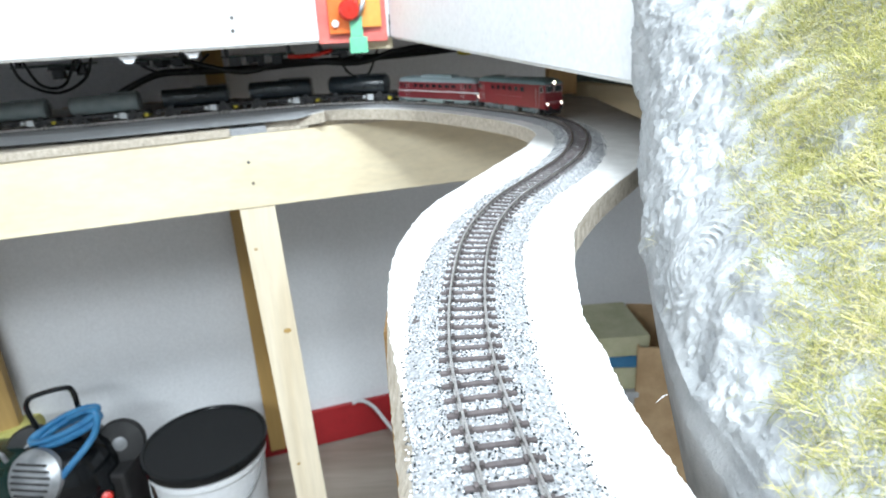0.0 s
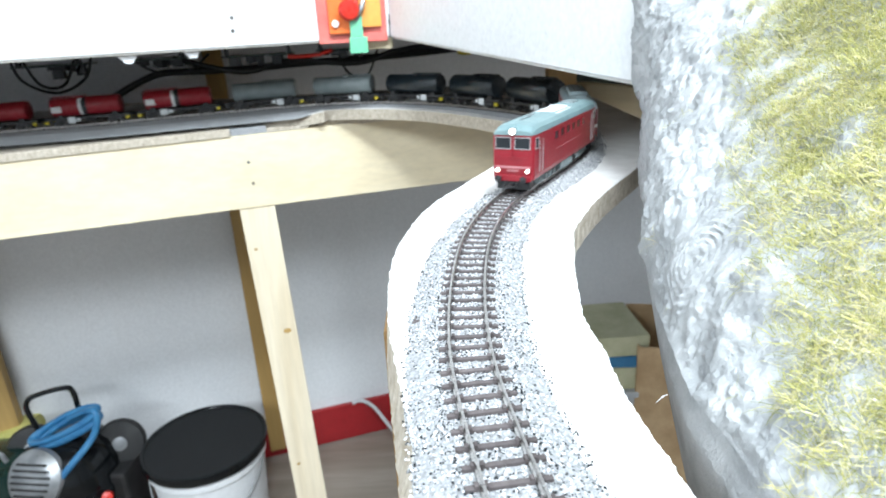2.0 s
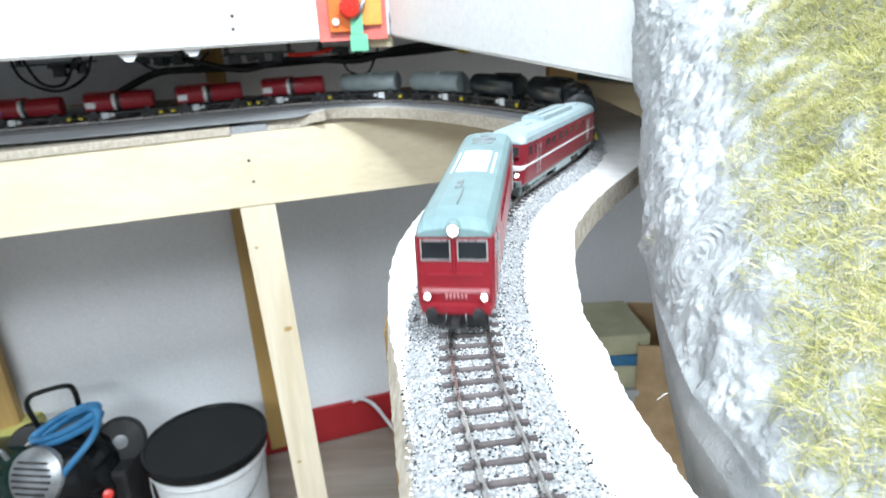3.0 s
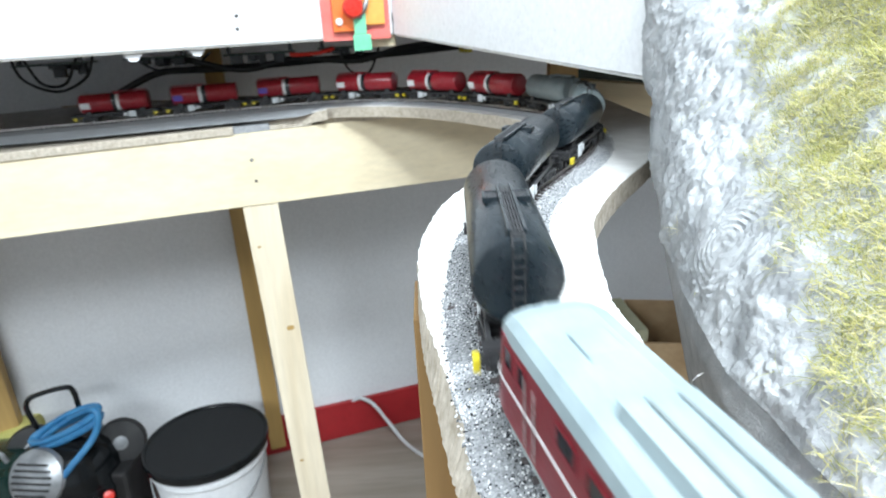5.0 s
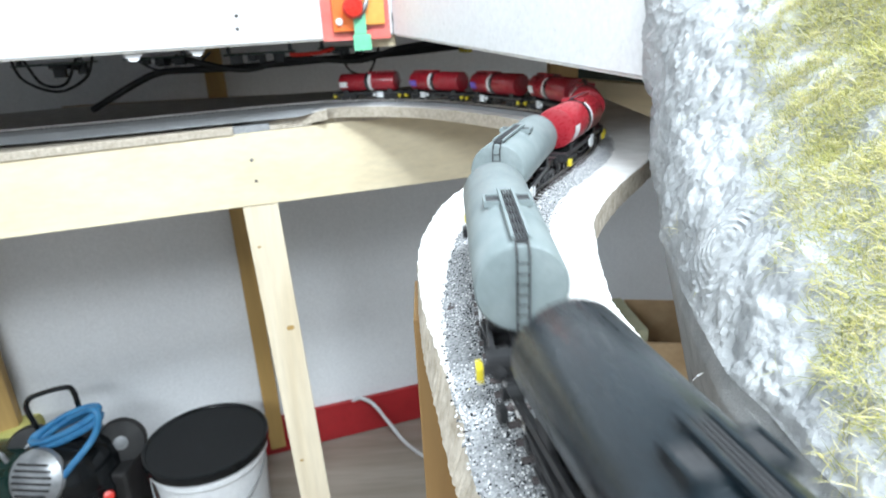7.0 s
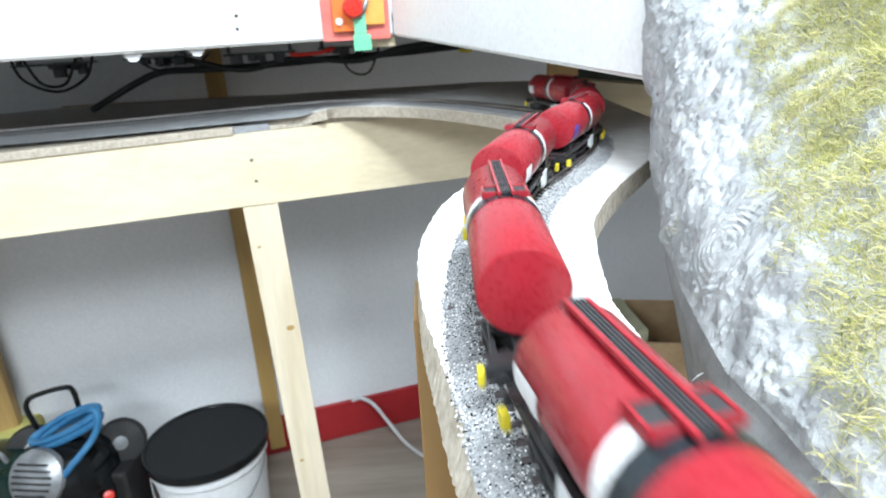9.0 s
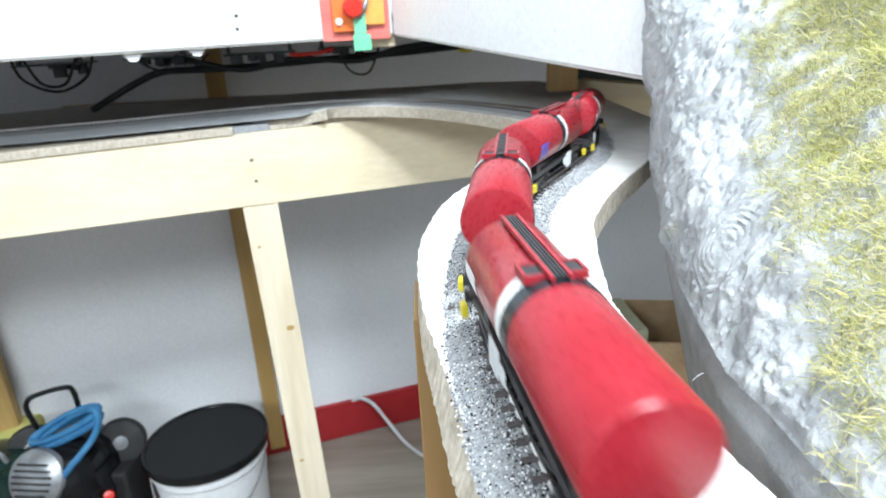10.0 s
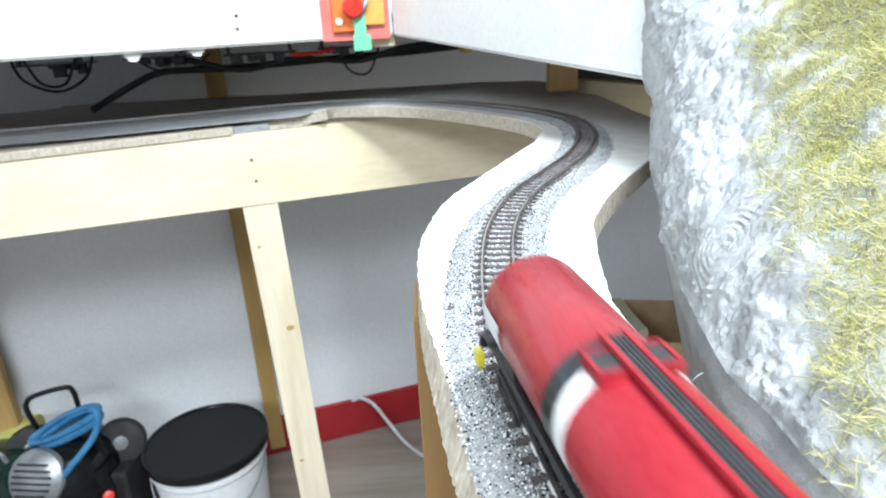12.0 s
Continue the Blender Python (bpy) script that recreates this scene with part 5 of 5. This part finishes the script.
def brackets():
    for x, z in ((-0.3250, 0.0700), (-0.2630, 0.0720)):
        bm = bmesh.new()
        pts = [(-0.013, 0.0115), (0.013, 0.0115), (0.004, 0.0), (-0.003, 0.0)]
        a = [bm.verts.new((p, 0, z2)) for p, z2 in pts]
        b = [bm.verts.new((p, 0.002, z2)) for p, z2 in pts]
        bm.faces.new(a)
        bm.faces.new(list(reversed(b)))
        for i in range(4):
            bm.faces.new((a[i], b[i], b[(i + 1) % 4], a[(i + 1) % 4]))
        k = part("fascia_bracket", bm, M_PANEL)
        al = (x + 0.0505) / 0.9541 * 1.1
        k.matrix_basis = panel_m(al, z - 0.0022, -0.011) @ Matrix.Scale(1.1, 4)
        tagged(k, "small white bracket tab below the fascia", "bracket", group="brackets below the fascia")


brackets()


def screw(m):
    bm = bmesh.new()
    lathe(bm, [(0.0004, 0.0), (0.0024, 0.0002), (0.0024, 0.0008), (0.0018, 0.0011), (0.0010, 0.0007), (0.0004, 0.0005)], 12)
    ob = part("wood_screw", bm, M_SCREW, smooth=True)
    ob.matrix_basis = m
    return tagged(ob, "dark countersunk screw head in the wood", "screw", group="screws")


_s = screw(frame_m(0.176, 0.0002, -0.0805) @ pose(0, 0, 0, -90, 0, 0))
copy_thing(_s, frame_m(0.178, 0.0002, -0.1125) @ pose(0, 0, 0, -90, 0, 0))
copy_thing(_s, panel_m(-0.194, 0.0982, 0.0002) @ pose(0, 0, 0, -90, 0, 0))
copy_thing(_s, panel_m(-0.193, 0.1130, 0.0002) @ pose(0, 0, 0, -90, 0, 0))


def circuit(x, y, z, w, h, rot):
    ob = empty("circuit_board", pose(x, y, z, 0, 0, rot))
    tagged(ob, "dark green electronic board under the upper deck", "circuit board", group="boards under the upper deck")
    part("board", one_box(-w / 2, w / 2, -0.03, 0.03, 0, 0.002), M_PCB, ob)
    rng = random.Random(int(w * 1e4))
    for k in range(7):
        a, b = rng.uniform(-w / 2 + 0.01, w / 2 - 0.01), rng.uniform(-0.02, 0.02)
        s = rng.uniform(0.004, 0.009)
        part("chip", one_box(a - s, a + s, b - 0.005, b + 0.005, -rng.uniform(0.004, h), 0.0, bevel=0.0008), M_BLACK, ob)
    for a in (-w / 2 + 0.006, w / 2 - 0.006):
        part("spacer", one_box(a - 0.003, a + 0.003, -0.02, -0.014, 0.002, 0.0985 - z), M_BLACK, ob)


circuit(-0.580, 0.985, 0.062, 0.100, 0.020, 4)
circuit(-0.420, 0.985, 0.064, 0.090, 0.016, 6)
circuit(-0.270, 1.000, 0.062, 0.105, 0.024, 8)
circuit(-0.140, 1.010, 0.064, 0.085, 0.016, 10)


def loom(name, knots, r, mat, label):
    bm = bmesh.new()
    tube(bm, bend(knots, 9), r, 7)
    tagged(part(name, bm, mat, smooth=True), label, "cable", group="cables under the upper deck")


loom("wire_loom", [(-0.560, 1.02, -0.012), (-0.480, 1.02, 0.0266), (-0.440, 1.02, 0.0405), (-0.404, 1.02, 0.0425), (-0.364, 1.02, 0.042), (-0.305, 1.02, 0.0426), (-0.187, 1.02, 0.0473), (-0.042, 1.03, 0.052), (0.10, 1.05, 0.060)], 0.0055, M_RUBBER, "thick black wire loom under the upper deck")
loom("wire_loom", [(-0.40, 0.99, 0.064), (-0.30, 0.99, 0.040), (-0.22, 1.0, 0.052), (-0.12, 1.0, 0.044), (-0.05, 1.0, 0.060), (0.06, 1.02, 0.068)], 0.0045, M_RUBBER, "black wires bundled below the circuit boards")
loom("wire_loop", [(-0.645, 0.98, 0.078), (-0.632, 0.98, 0.0418), (-0.585, 0.98, 0.0225), (-0.537, 0.98, 0.0413), (-0.517, 0.98, 0.078)], 0.0022, M_RUBBER, "thin black wire loop hanging down")
loom("wire_loop", [(-0.620, 0.97, 0.075), (-0.600, 0.97, 0.036), (-0.565, 0.97, 0.034), (-0.540, 0.97, 0.07)], 0.0022, M_RUBBER, "thin black wire loop hanging down")
loom("wire_loop", [(-0.150, 1.0, 0.066), (-0.135, 1.0, 0.030), (-0.105, 1.0, 0.026), (-0.085, 1.0, 0.066)], 0.0018, M_RUBBER, "thin black wire loop hanging down")
loom("wire_loop", [(-0.470, 0.99, 0.070), (-0.430, 0.99, 0.046), (-0.380, 0.99, 0.045), (-0.345, 0.99, 0.068)], 0.0018, M_RUBBER, "thin black wire loop hanging down")
loom("red_wire", [(-0.215, 0.95, 0.0605), (-0.198, 0.95, 0.0597), (-0.171, 0.95, 0.0608), (-0.150, 0.955, 0.066)], 0.0030, M_REDKNOB, "short red connector lead")
loom("yellow_wire", [(0.036, 0.95, 0.054), (0.046, 0.95, 0.0522), (0.056, 0.95, 0.053)], 0.0026, M_YELLOW, "short yellow connector lead")


def back_things():
    k = part("support_post", one_box(0.1555, 0.195, 0.862, 0.886, -0.0045, 0.0995, bevel=0.001), M_HONEY)
    tagged(k, "short pale pine post between the two decks", "post")
    bm = bmesh.new()
    box(bm, -0.22, 0.22, 0, 0.018, 0, 0.074, bevel=0.001)
    k = part("side_board", bm, M_PINE)
    k.matrix_basis = pose(0.300, 0.700, -0.066, 0, 0, -62)
    tagged(k, "pale wooden board along the deck's outer edge", "board")
    k = part("back_board", one_box(0.20, 0.75, 1.0, 1.02, -0.08, 0.0995), M_DARKGREEN)
    tagged(k, "dark green board closing the space behind", "board")
    k = part("back_rail", one_box(-0.9, 0.10, 1.255, 1.270, -0.09, -0.026, bevel=0.001), M_BROWNEDGE)
    tagged(k, "dark brown wooden strip along the deck's back edge", "board")


back_things()


def loose_bits():
    rng = random.Random(9)
    bm = bmesh.new()
    for k in range(4):
        p = Vector((0.0585 + 0.0004 * k, 0.1425, -0.0055 + 0.0003 * k))
        tube(bm, bend([p, p + Vector((-0.0012, -0.0006, 0.0005 * rng.uniform(-1, 1))), p + Vector((-rng.uniform(0.0014, 0.0036), -0.001, 0.0012 * rng.uniform(-1, 1)))], 3), 0.00006, 5)
    tagged(part("frayed_fibres", bm, M_WHITE), "white frayed fibres sticking out of the plaster edge", "fibres", kind="stuff")
    bm = bmesh.new()
    for k in range(16):
        c = Vector((-0.0100 + rng.uniform(-0.0014, 0.0014), 0.1925 + rng.uniform(-0.002, 0.002), -0.0040 + rng.uniform(0, 0.0012)))
        r = bmesh.ops.create_icosphere(bm, subdivisions=1, radius=rng.uniform(0.0004, 0.0009))
        turn(bm, r["verts"], Matrix.Translation(c))
    tagged(part("gravel_lump", bm, M_SLEEPER), "dark lump of glued gravel at the ballast edge", "lump", kind="stuff")
    for x, y, z, r in ((0.0079, 0.1885, -0.0020, 0.0011), (-0.0075, 0.1395, -0.0040, 0.0006), (0.012, 0.122, -0.0026, 0.0004)):
        bm = bmesh.new()
        tube(bm, bend([(x - r, y, z), (x, y + r * 0.4, z + r * 0.5), (x + r, y - r * 0.2, z + 0.0001)], 3), r * 0.45, 6)
        tagged(part("yellow_fleck", bm, M_YELLOW), "tiny yellow fleck lying between the rails", "fleck")


loose_bits()


def motions():
    """Every vehicle follows the line behind the front of the train; its bogies turn with the rails."""
    ts = [k / 10 for k in range(0, 121, 2)]
    fronts = [front_at(t) for t in ts]
    for ob, behind, half, bogies, turned in VEHICLES:
        rows, turns = [], [[], []]
        for t, f in zip(ts, fronts):
            s = f + behind
            m = vehicle_pose(s, half)
            if turned:
                m = m @ pose(0, 0, 0, 0, 0, 180)
            rows.append((t, m))
            for k in (0, 1):
                ahead = (k == 0) != turned
                b = s - half if ahead else s + half
                q = axis_pose(on_line(b - 0.007), on_line(b + 0.007))
                if turned:
                    q = q @ pose(0, 0, 0, 0, 0, 180)
                w = m.inverted() @ q
                turns[k].append((t, Matrix.Translation((half if k == 0 else -half, 0, 0)) @ w.to_quaternion().to_matrix().to_4x4()))
        walk(ob, rows)
        for k in (0, 1):
            walk(bogies[k], turns[k])


motions()
